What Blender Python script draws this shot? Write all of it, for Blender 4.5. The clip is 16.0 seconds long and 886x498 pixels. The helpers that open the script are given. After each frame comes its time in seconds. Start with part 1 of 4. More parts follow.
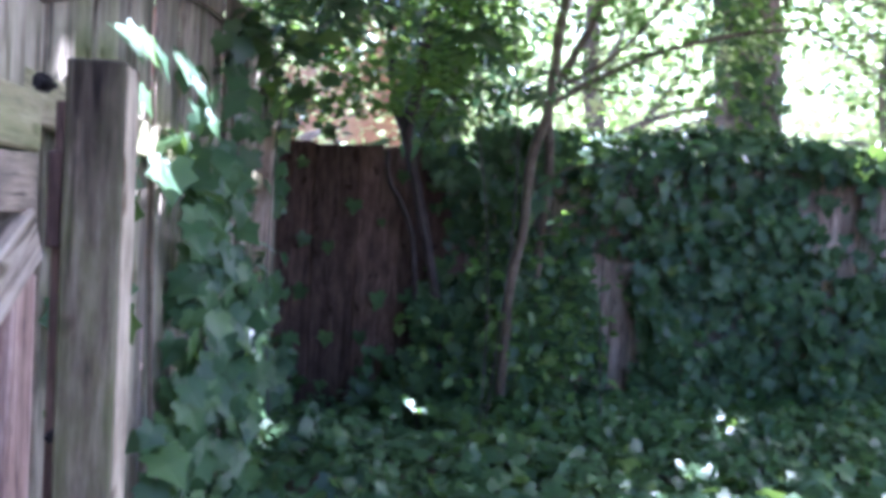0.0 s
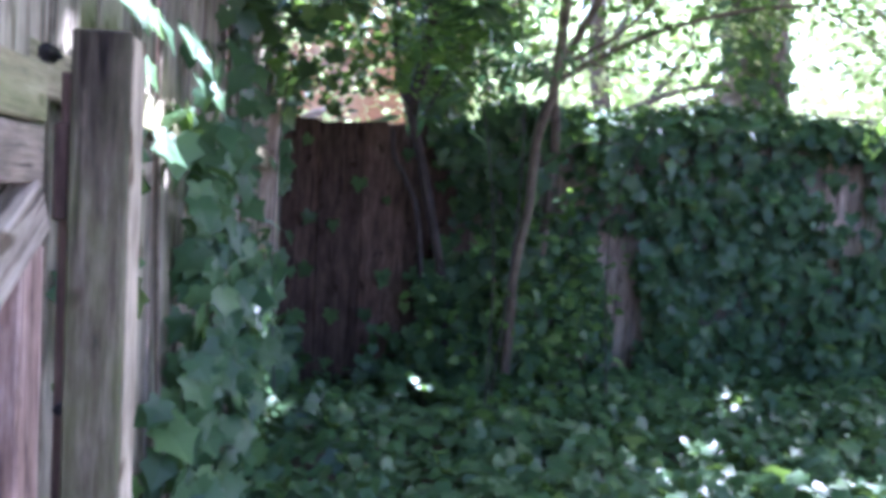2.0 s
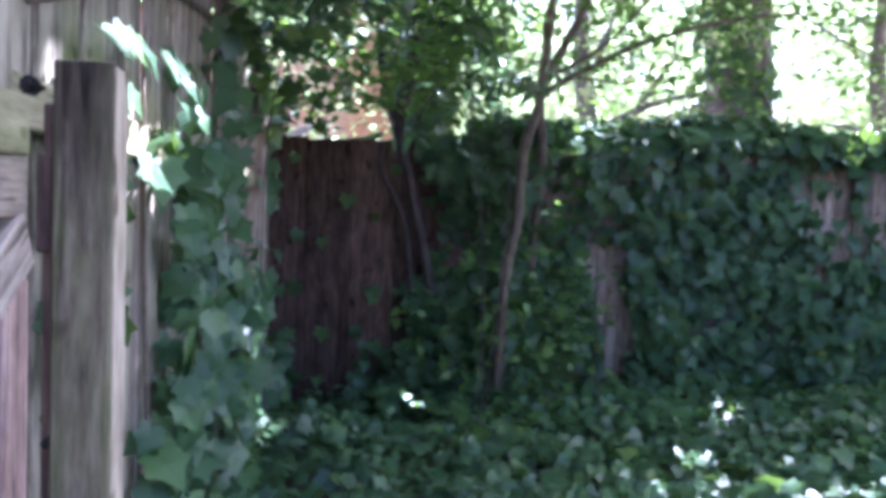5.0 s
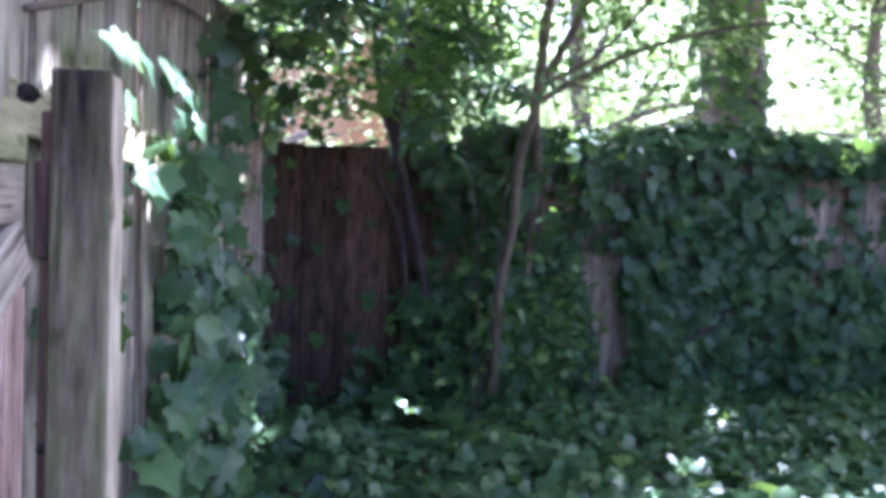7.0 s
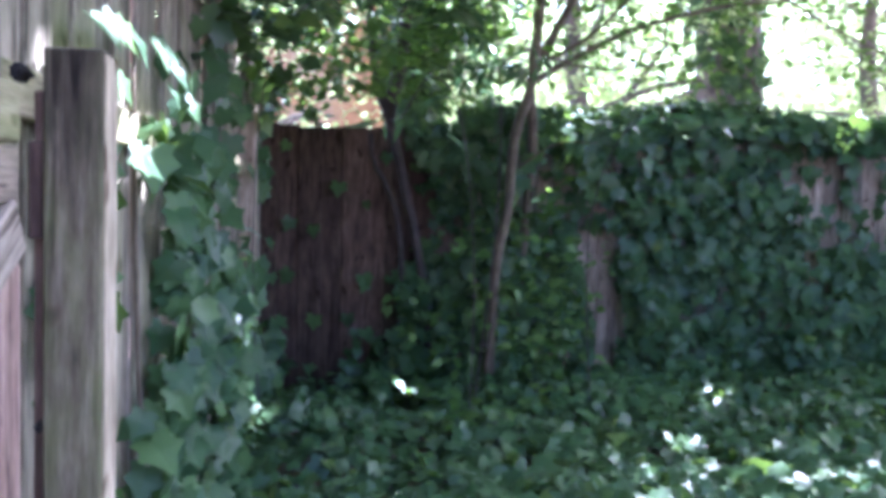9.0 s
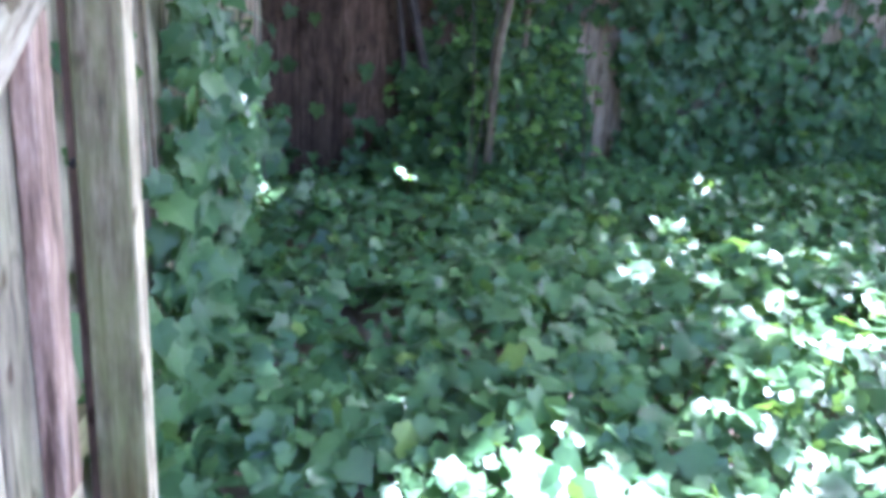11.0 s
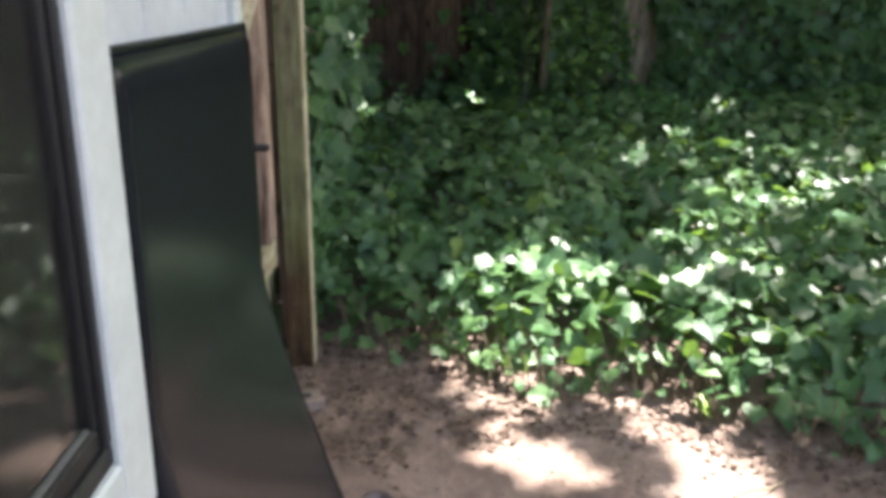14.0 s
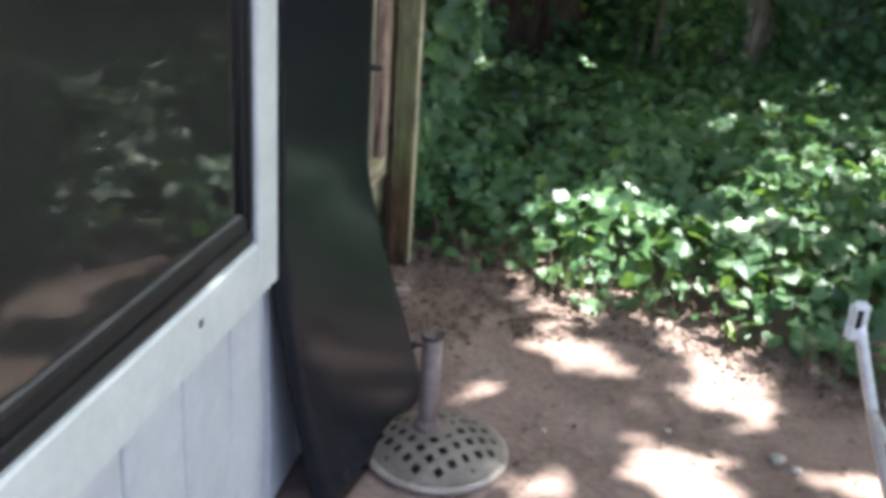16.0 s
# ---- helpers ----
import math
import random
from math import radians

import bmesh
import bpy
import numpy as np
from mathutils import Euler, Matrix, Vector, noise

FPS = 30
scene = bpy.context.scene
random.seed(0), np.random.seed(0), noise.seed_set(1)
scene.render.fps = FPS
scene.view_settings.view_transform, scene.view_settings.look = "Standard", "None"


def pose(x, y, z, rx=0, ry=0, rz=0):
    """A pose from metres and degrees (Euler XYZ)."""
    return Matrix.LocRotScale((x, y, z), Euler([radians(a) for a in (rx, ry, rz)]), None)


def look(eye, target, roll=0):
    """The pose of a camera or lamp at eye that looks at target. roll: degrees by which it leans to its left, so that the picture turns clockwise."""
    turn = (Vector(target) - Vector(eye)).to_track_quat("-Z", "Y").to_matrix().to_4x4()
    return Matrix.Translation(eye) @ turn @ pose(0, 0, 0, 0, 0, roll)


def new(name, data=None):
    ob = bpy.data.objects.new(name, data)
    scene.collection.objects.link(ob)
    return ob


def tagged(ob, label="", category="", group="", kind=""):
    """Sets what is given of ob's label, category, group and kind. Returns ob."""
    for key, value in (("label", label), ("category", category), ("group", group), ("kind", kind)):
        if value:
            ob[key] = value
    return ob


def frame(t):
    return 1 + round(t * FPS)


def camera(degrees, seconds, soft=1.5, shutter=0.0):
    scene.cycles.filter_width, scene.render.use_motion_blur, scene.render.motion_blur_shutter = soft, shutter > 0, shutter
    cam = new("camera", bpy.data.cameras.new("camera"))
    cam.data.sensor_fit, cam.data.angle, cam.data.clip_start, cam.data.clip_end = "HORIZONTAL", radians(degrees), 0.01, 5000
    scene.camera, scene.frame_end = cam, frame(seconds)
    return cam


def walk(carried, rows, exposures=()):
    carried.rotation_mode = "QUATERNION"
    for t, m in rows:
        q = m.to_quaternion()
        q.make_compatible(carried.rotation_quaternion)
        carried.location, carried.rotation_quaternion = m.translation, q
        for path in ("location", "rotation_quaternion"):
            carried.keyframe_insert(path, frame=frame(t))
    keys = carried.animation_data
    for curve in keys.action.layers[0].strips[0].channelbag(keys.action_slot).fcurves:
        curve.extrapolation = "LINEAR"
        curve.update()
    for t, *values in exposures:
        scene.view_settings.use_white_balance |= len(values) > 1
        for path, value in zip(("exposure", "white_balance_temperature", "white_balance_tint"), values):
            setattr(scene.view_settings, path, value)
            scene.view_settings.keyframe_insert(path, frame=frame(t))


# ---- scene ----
cam = camera(52.5, 16.0, soft=4.6, shutter=0.4)
METRES, EYE, TILT, LEAN, TURN = 2.432, 1.52, 0.0, 0.0, -4.7
ROWS = [
    (0.0, 0.0, 0.0, 0.0, 0.07, -1.4, -2.72),
    (0.5, -0.0011, -0.0032, -0.0002, 0.3, -1.75, -2.76),
    (1.0, -0.0036, -0.0001, -0.0037, 0.44, -2.63, -2.75),
    (1.5, -0.0043, 0.0015, -0.0046, 0.52, -2.74, -2.81),
    (2.0, -0.0029, 0.0034, -0.0049, 0.33, -2.71, -2.76),
    (2.5, -0.0027, 0.0045, -0.0038, 0.11, -2.52, -2.6),
    (3.0, -0.0023, 0.0041, -0.0036, 0.01, -2.44, -2.44),
    (3.5, -0.0024, 0.0054, -0.0027, 0.03, -2.84, -2.04),
    (4.0, -0.002, 0.0064, -0.0007, -0.33, -2.69, -1.66),
    (4.5, -0.0016, 0.0056, 0.0014, -0.33, -2.24, -1.48),
    (7.0, -0.0008, 0.0004, 0.0038, -0.64, -1.5, -1.67),
    (7.5, -0.0009, -0.0005, 0.0041, -0.69, -1.42, -1.65),
    (8.0, -0.0007, -0.0009, 0.0042, -0.81, -1.47, -1.57),
    (10.5, 0.0085, -0.0418, -0.02, -0.6, -10.57, -1.24),
    (11.0, 0.0111, -0.0743, -0.0323, -0.5, -14.94, -1.92),
    (11.5, 0.0225, -0.1204, -0.0449, -0.68, -18.88, -2.18),
    (11.7, 0.0362, -0.1462, -0.0451, 0.85, -21.52, -1.67),
    (12.0, 0.0457, -0.193, -0.0479, 2.57, -22.51, -2.05),
    (12.3, 0.0421, -0.2564, -0.0387, 1.8, -21.19, -2.15),
    (12.5, 0.0408, -0.3063, -0.0301, 0.62, -19.9, -2.42),
    (12.7, 0.0451, -0.3553, -0.0225, -0.16, -19.59, -2.81),
    (13.0, 0.0616, -0.4204, -0.012, 1.25, -17.35, -2.56),
    (13.2, 0.0761, -0.4752, -0.0114, 4.39, -17.77, -2.76),
    (13.5, 0.0872, -0.5368, -0.0071, 6.28, -18.22, -1.77),
    (13.8, 0.0914, -0.6221, 0.0026, 4.55, -17.93, -0.72),
    (14.0, 0.0944, -0.6665, -0.0014, 5.0, -18.29, -0.43),
    (14.2, 0.102, -0.7099, 0.0064, 6.65, -18.09, -1.37),
    (14.5, 0.122, -0.7541, 0.0012, 11.03, -18.26, -2.02),
    (14.7, 0.1393, -0.7725, -0.0004, 13.38, -20.17, -0.85),
    (15.0, 0.1587, -0.8036, -0.0003, 12.6, -20.21, -1.77),
    (15.2, 0.1724, -0.8256, 0.0033, 11.81, -19.88, -1.39),
    (15.5, 0.183, -0.8692, 0.0048, 11.75, -18.97, -2.73),
    (15.7, 0.1894, -0.894, 0.0051, 12.41, -19.71, -3.21),
    (16.0, 0.1985, -0.9218, 0.0059, 14.23, -20.57, -3.67),
]

EXPOSURES = [(0.0, 3.64, 4850, 37), (8.2, 3.64, 4850, 37), (10.5, 4.46, 4950, 27), (11.5, 4.57, 4800, 21), (12.0, 3.84, 4820, 19), (12.5, 3.84, 4820, 19), (13.0, 4.08, 5350, 20), (13.5, 3.80, 6100, 14), (14.0, 3.23, 6300, 10), (14.5, 3.35, 5900, 8), (15.2, 3.16, 5850, 8), (16.0, 3.07, 5900, 8)]
walk(cam, [(t, pose(0, 0, EYE, TILT, LEAN, TURN) @ pose(METRES * x, METRES * y, METRES * z, 90 + pitch, roll, yaw)) for t, x, y, z, yaw, pitch, roll in ROWS], EXPOSURES)

# ---- light: high sun through the tree crown, open sky ----
SUN = Vector((0.55, 0.30, 0.78)).normalized()
world = bpy.data.worlds.new("sky")
scene.world = world
world.use_nodes = True
wn = world.node_tree.nodes
sky = wn.new("ShaderNodeTexSky")
sky.sky_type, sky.sun_disc = "NISHITA", False
sky.sun_elevation, sky.sun_rotation = math.asin(SUN.z), math.atan2(SUN.x, SUN.y)
sky.air_density, sky.dust_density, sky.ozone_density = 0.8, 6.0, 0.6
wn["Background"].inputs["Strength"].default_value = 0.11
world.node_tree.links.new(sky.outputs["Color"], wn["Background"].inputs["Color"])
sun_data = bpy.data.lights.new("sun", "SUN")
sun_data.energy, sun_data.angle, sun_data.color = 4.2, radians(0.53), (1.0, 0.95, 0.86)
sun = new("sun", sun_data)
sun.matrix_world = look(SUN * 30, (0, 0, 0))

rng = np.random.default_rng(7)


# ---- materials ----
def material(name, rough=0.6, metal=0.0, spec=0.5):
    m = bpy.data.materials.new(name)
    m.use_nodes = True
    b = m.node_tree.nodes["Principled BSDF"]
    b.inputs["Roughness"].default_value = rough
    b.inputs["Metallic"].default_value = metal
    b.inputs["Specular IOR Level"].default_value = spec
    return m, m.node_tree.nodes, m.node_tree.links, b


def ramp(nodes, links, source, stops):
    r = nodes.new("ShaderNodeValToRGB")
    while len(r.color_ramp.elements) < len(stops):
        r.color_ramp.elements.new(0.5)
    for e, (at, c) in zip(r.color_ramp.elements, stops):
        e.position, e.color = at, (*c, 1)
    links.new(source, r.inputs["Fac"])
    return r.outputs["Color"]


def mix(nodes, links, kind, fac, a, b):
    n = nodes.new("ShaderNodeMix")
    n.data_type, n.blend_type = "RGBA", kind
    for slot, v in ((0, fac), (6, a), (7, b)):
        if isinstance(v, (int, float)):
            n.inputs[slot].default_value = v
        elif isinstance(v, tuple):
            n.inputs[slot].default_value = (*v, 1)
        else:
            links.new(v, n.inputs[slot])
    return n.outputs[2]


def noise_tex(nodes, links, vector, scale, detail=4.0, rough=0.6):
    n = nodes.new("ShaderNodeTexNoise")
    n.inputs["Scale"].default_value, n.inputs["Detail"].default_value, n.inputs["Roughness"].default_value = scale, detail, rough
    if vector is not None:
        links.new(vector, n.inputs["Vector"])
    return n.outputs["Fac"]


def bump(nodes, links, height, b, strength, distance=0.01):
    n = nodes.new("ShaderNodeBump")
    n.inputs["Strength"].default_value, n.inputs["Distance"].default_value = strength, distance
    links.new(height, n.inputs["Height"])
    links.new(n.outputs["Normal"], b.inputs["Normal"])


def stretched(nodes, links, scale, shift=True):
    """Object coordinates stretched along one axis, moved by the object's own random number."""
    tc = nodes.new("ShaderNodeTexCoord")
    mp = nodes.new("ShaderNodeMapping")
    mp.inputs["Scale"].default_value = scale
    links.new(tc.outputs["Object"], mp.inputs["Vector"])
    if not shift:
        return mp.outputs["Vector"]
    oi = nodes.new("ShaderNodeObjectInfo")
    ml = nodes.new("ShaderNodeMath")
    ml.operation = "MULTIPLY"
    ml.inputs[1].default_value = 37.0
    links.new(oi.outputs["Random"], ml.inputs[0])
    ad = nodes.new("ShaderNodeVectorMath")
    links.new(mp.outputs["Vector"], ad.inputs[0])
    links.new(ml.outputs[0], ad.inputs[1])
    return ad.outputs["Vector"]


def wood(name, dark, mid, light, moss=0.0, axis=2, rough=0.85, spread=0.35, ends=False):
    """Weathered softwood: growth-ring streaks, fine fibres, dark checks, knots, blotches and moss."""
    m, n, l, b = material(name, rough, 0, 0.25)

    def along(across, length):
        s = [across] * 3
        s[axis] = length
        return stretched(n, l, s)

    grain = noise_tex(n, l, along(32.0, 4.6), 1.0, 6, 0.7)
    fibre = noise_tex(n, l, along(150.0, 7.0), 1.0, 3, 0.6)
    check = noise_tex(n, l, along(36.0, 3.4), 1.0, 3, 0.55)
    knot = noise_tex(n, l, along(15.0, 10.0), 1.0, 1, 0.4)
    blot = noise_tex(n, l, along(10.0, 4.2), 1.0, 5, 0.65)
    col = ramp(n, l, grain, [(0.30, dark), (0.5, mid), (0.68, light)])
    col = mix(n, l, "MULTIPLY", 0.5, col, ramp(n, l, fibre, [(0.3, (0.6, 0.58, 0.56)), (0.62, (1.15, 1.13, 1.1))]))
    col = mix(n, l, "MULTIPLY", 0.85, col, ramp(n, l, check, [(0.33, (0.24, 0.21, 0.19)), (0.42, (1, 1, 1))]))
    col = mix(n, l, "MULTIPLY", 0.9, col, ramp(n, l, knot, [(0.68, (1, 1, 1)), (0.75, (0.28, 0.22, 0.18))]))
    oi = n.new("ShaderNodeObjectInfo")
    shade = ramp(n, l, oi.outputs["Random"], [(0, (1 - spread,) * 3), (1, (1 + spread * 0.4,) * 3)])
    col = mix(n, l, "MULTIPLY", 1.0, col, shade)
    col = mix(n, l, "MULTIPLY", 0.9, col, ramp(n, l, blot, [(0.32, (0.5, 0.47, 0.46)), (0.62, (1.12, 1.1, 1.06))]))
    if moss:
        mf = ramp(n, l, noise_tex(n, l, along(6.0, 1.5), 1.3, 5), [(0.56 - 0.25 * moss, (0, 0, 0)), (0.78 - 0.2 * moss, (min(1.0, moss),) * 3)])
        col = mix(n, l, "MIX", mf, col, (0.155, 0.185, 0.06))
    if ends:
        # rain-stained end grain above, red rot at the foot, both with ragged borders
        tc, sep = n.new("ShaderNodeTexCoord"), n.new("ShaderNodeSeparateXYZ")
        l.new(tc.outputs["Object"], sep.inputs[0])
        rag = n.new("ShaderNodeMath")
        rag.operation = "MULTIPLY_ADD"
        l.new(noise_tex(n, l, along(24.0, 3.0), 1.0, 4), rag.inputs[0])
        rag.inputs[1].default_value = 0.5
        l.new(sep.outputs[2], rag.inputs[2])
        scaled = n.new("ShaderNodeMath")
        scaled.operation = "MULTIPLY"
        l.new(rag.outputs[0], scaled.inputs[0])
        scaled.inputs[1].default_value = 0.4
        col = mix(n, l, "MULTIPLY", 0.85, col, ramp(n, l, scaled.outputs[0], [(0.25, (0.46, 0.25, 0.21)), (0.34, (1, 1, 1)), (0.66, (1, 1, 1)), (0.745, (0.36, 0.34, 0.35))]))
    l.new(col, b.inputs["Base Color"])
    h = n.new("ShaderNodeMath")
    l.new(grain, h.inputs[0])
    l.new(fibre, h.inputs[1])
    bump(n, l, h.outputs[0], b, 0.6, 0.004)
    return m


def leaf_material(name, stops, gloss=0.42, through_light=0.35, thick=(0.20, 0.34, 0.05)):
    m, n, l, b = material(name, gloss, 0, 0.3)
    geo, oi = n.new("ShaderNodeNewGeometry"), n.new("ShaderNodeObjectInfo")
    a = n.new("ShaderNodeMath")
    l.new(geo.outputs["Random Per Island"], a.inputs[0])
    l.new(oi.outputs["Random"], a.inputs[1])
    fr = n.new("ShaderNodeMath")
    fr.operation = "FRACT"
    l.new(a.outputs[0], fr.inputs[0])
    col = ramp(n, l, fr.outputs[0], stops)
    tc = n.new("ShaderNodeTexCoord")
    blot = noise_tex(n, l, tc.outputs["Object"], 45.0, 3)
    col = mix(n, l, "MULTIPLY", 0.6, col, ramp(n, l, blot, [(0.3, (0.65, 0.68, 0.7)), (0.7, (1.2, 1.15, 1.1))]))
    l.new(col, b.inputs["Base Color"])
    tr = n.new("ShaderNodeBsdfTranslucent")
    tr.inputs["Color"].default_value = (*thick, 1)
    ms = n.new("ShaderNodeMixShader")
    ms.inputs[0].default_value = through_light
    l.new(b.outputs[0], ms.inputs[1])
    l.new(tr.outputs[0], ms.inputs[2])
    l.new(ms.outputs[0], n["Material Output"].inputs["Surface"])
    bump(n, l, blot, b, 0.25, 0.004)
    return m


def mottled(name, stops, scale, rough=0.8, bump_by=0.4, metal=0.0, spec=0.4, fine=60.0, distance=0.01, speck=0.7):
    m, n, l, b = material(name, rough, metal, spec)
    tc = n.new("ShaderNodeTexCoord")
    big = noise_tex(n, l, tc.outputs["Object"], scale, 5)
    small = noise_tex(n, l, tc.outputs["Object"], fine, 4)
    col = ramp(n, l, big, stops)
    col = mix(n, l, "MULTIPLY", speck, col, ramp(n, l, small, [(0.3, (0.7,) * 3), (0.7, (1.15,) * 3)]))
    l.new(col, b.inputs["Base Color"])
    bump(n, l, small, b, bump_by, distance)
    return m


M_POST = wood("weathered_post_wood", (0.075, 0.066, 0.044), (0.205, 0.186, 0.118), (0.34, 0.31, 0.215), moss=0.85, spread=0.15, ends=True)
M_GATE = wood("weathered_gate_wood", (0.20, 0.18, 0.135), (0.37, 0.335, 0.25), (0.53, 0.485, 0.38), moss=0.4)
M_GATE_Y = wood("gate_rail_wood", (0.17, 0.15, 0.09), (0.33, 0.30, 0.18), (0.48, 0.44, 0.29), moss=0.65, axis=1)
M_GATE_H = wood("gate_cross_wood", (0.19, 0.155, 0.11), (0.38, 0.33, 0.235), (0.52, 0.46, 0.35), moss=0.35, axis=1)
M_GATE_D = wood("gate_brace_wood", (0.20, 0.17, 0.125), (0.40, 0.355, 0.27), (0.56, 0.51, 0.41), moss=0.35)
M_STILE = wood("reddish_stile_wood", (0.14, 0.095, 0.07), (0.31, 0.22, 0.17), (0.48, 0.38, 0.31))
# kept dark, as the board in the gate gap stands for shade
M_STOP = wood("red_brown_block_and_gap_wood", (0.05, 0.034, 0.026), (0.12, 0.082, 0.062), (0.19, 0.135, 0.10))
M_SIDE = wood("grey_fence_wood", (0.15, 0.135, 0.095), (0.32, 0.295, 0.215), (0.48, 0.44, 0.335), moss=0.45)
M_RED = wood("red_brown_fence_wood", (0.062, 0.042, 0.029), (0.155, 0.106, 0.074), (0.25, 0.18, 0.13), spread=0.5)
M_PALE = wood("pale_fence_wood", (0.31, 0.25, 0.175), (0.52, 0.44, 0.32), (0.66, 0.58, 0.45))
# post wood with the light on its open side put into the colour
M_POST_LIT = wood("lit_side_post_wood", (0.36, 0.315, 0.20), (0.50, 0.445, 0.31), (0.62, 0.565, 0.42), spread=0.1)
M_IVY = leaf_material("ivy_leaf", [(0.0, (0.034, 0.080, 0.036)), (0.45, (0.058, 0.120, 0.046)), (0.85, (0.080, 0.150, 0.056)), (0.985, (0.10, 0.18, 0.06)), (1.0, (0.17, 0.24, 0.05))], gloss=0.40, through_light=0.22)
M_LANCE = leaf_material("lance_leaf", [(0.0, (0.06, 0.13, 0.05)), (0.6, (0.10, 0.18, 0.08)), (1.0, (0.17, 0.25, 0.12))], gloss=0.17, through_light=0.15)
M_SAPLING = leaf_material("sapling_leaf", [(0.0, (0.075, 0.15, 0.035)), (0.6, (0.11, 0.20, 0.05)), (1.0, (0.17, 0.26, 0.07))], gloss=0.4, through_light=0.35)
M_TREE = leaf_material("tree_leaf", [(0.0, (0.045, 0.10, 0.032)), (0.6, (0.075, 0.15, 0.045)), (1.0, (0.13, 0.20, 0.055))], gloss=0.5, through_light=0.45, thick=(0.24, 0.40, 0.06))
# far leaves: haze and glare put into a paler, more translucent colour
M_FAR = leaf_material("haze_pale_tree_leaf", [(0.0, (0.10, 0.18, 0.07)), (0.6, (0.16, 0.25, 0.10)), (1.0, (0.24, 0.32, 0.15))], gloss=0.45, through_light=0.72, thick=(0.58, 0.74, 0.36))
M_TRUNK = mottled("grey_ridged_bark", [(0.3, (0.13, 0.11, 0.10)), (0.7, (0.30, 0.26, 0.24))], 8, 0.9, 1.0, fine=24.0, distance=0.03)
M_BARK = mottled("grey_brown_bark", [(0.3, (0.075, 0.058, 0.036)), (0.7, (0.20, 0.16, 0.10))], 14, 0.9, 0.8)
M_DARK_BARK = mottled("dark_bark", [(0.3, (0.04, 0.032, 0.026)), (0.7, (0.11, 0.09, 0.075))], 10, 0.9, 0.9)
M_SOIL = mottled("packed_soil", [(0.25, (0.115, 0.077, 0.063)), (0.5, (0.22, 0.153, 0.126)), (0.75, (0.315, 0.234, 0.197))], 2.3, 0.95, 0.7, fine=38.0, distance=0.015)
M_LITTER = leaf_material("dry_leaf", [(0.0, (0.05, 0.034, 0.027)), (0.4, (0.115, 0.076, 0.06)), (0.8, (0.16, 0.108, 0.086)), (1.0, (0.26, 0.20, 0.16))], gloss=0.7, through_light=0.1, thick=(0.3, 0.2, 0.1))
M_WHITE = mottled("white_painted_wood", [(0.3, (0.47, 0.50, 0.485)), (0.7, (0.57, 0.60, 0.58))], 5, 0.5, 0.12, fine=40.0, distance=0.003, speck=0.18)
# siding toned greyer than the trim, so that the sill edge stands out
M_SIDING = mottled("grey_toned_siding", [(0.3, (0.43, 0.455, 0.475)), (0.7, (0.52, 0.545, 0.565))], 4, 0.6, 0.15, fine=30.0, distance=0.003, speck=0.25)
M_FRAME = mottled("black_window_frame", [(0.3, (0.009, 0.009, 0.010)), (0.7, (0.017, 0.017, 0.018))], 8, 0.45, 0.1, spec=0.25)
M_BEAD = mottled("grey_glazing_bead", [(0.3, (0.06, 0.06, 0.058)), (0.7, (0.10, 0.098, 0.095))], 8, 0.5, 0.1)
M_PLASTIC = mottled("black_glossy_plastic", [(0.3, (0.010, 0.011, 0.0135)), (0.7, (0.015, 0.016, 0.0195))], 3, 0.22, 0.06, spec=0.08, fine=25.0, distance=0.004)
M_STEEL = mottled("black_iron", [(0.3, (0.012, 0.012, 0.013)), (0.7, (0.03, 0.028, 0.027))], 30, 0.5, 0.3, metal=0.6)
M_RESIN = mottled("taupe_cast_resin", [(0.3, (0.27, 0.225, 0.19)), (0.7, (0.42, 0.365, 0.32))], 9, 0.6, 0.3)
M_TUBE = mottled("brown_painted_tube", [(0.3, (0.13, 0.095, 0.085)), (0.7, (0.21, 0.16, 0.145))], 12, 0.45, 0.2, metal=0.3)
M_STONE = mottled("pale_pebble", [(0.3, (0.28, 0.25, 0.22)), (0.7, (0.5, 0.46, 0.42))], 20, 0.85, 0.5)
M_CLAY = mottled("pale_clay_brick", [(0.3, (0.20, 0.145, 0.115)), (0.7, (0.30, 0.23, 0.19))], 14, 0.9, 0.5)
M_ALU = mottled("white_enamelled_metal", [(0.3, (0.6, 0.6, 0.6)), (0.7, (0.78, 0.78, 0.77))], 10, 0.35, 0.1, metal=0.2)
M_ROOM = mottled("dim_room_wall", [(0.3, (0.20, 0.19, 0.17)), (0.7, (0.28, 0.27, 0.25))], 2, 0.9, 0.1)
M_CURTAIN = mottled("brown_curtain", [(0.3, (0.055, 0.04, 0.03)), (0.7, (0.09, 0.07, 0.055))], 12, 0.9, 0.2)
M_STUCCO = mottled("tan_and_orange_brick", [(0.35, (0.32, 0.14, 0.085)), (0.5, (0.38, 0.23, 0.15)), (0.65, (0.42, 0.32, 0.24))], 1.1, 0.9, 0.4, fine=16.0)
M_ROOF = mottled("roof_shingle", [(0.3, (0.06, 0.055, 0.05)), (0.7, (0.12, 0.11, 0.1))], 6, 0.9, 0.5)
glass, gn, gl, _ = material("window_glass", 0.02)
gt, gg, gm, gf = gn.new("ShaderNodeBsdfTransparent"), gn.new("ShaderNodeBsdfGlossy"), gn.new("ShaderNodeMixShader"), gn.new("ShaderNodeFresnel")
gt.inputs["Color"].default_value = (0.72, 0.75, 0.73, 1)
gg.inputs["Roughness"].default_value = 0.035
gf.inputs["IOR"].default_value = 1.36
gl.new(gf.outputs[0], gm.inputs[0])
gl.new(gt.outputs[0], gm.inputs[1])
gl.new(gg.outputs[0], gm.inputs[2])
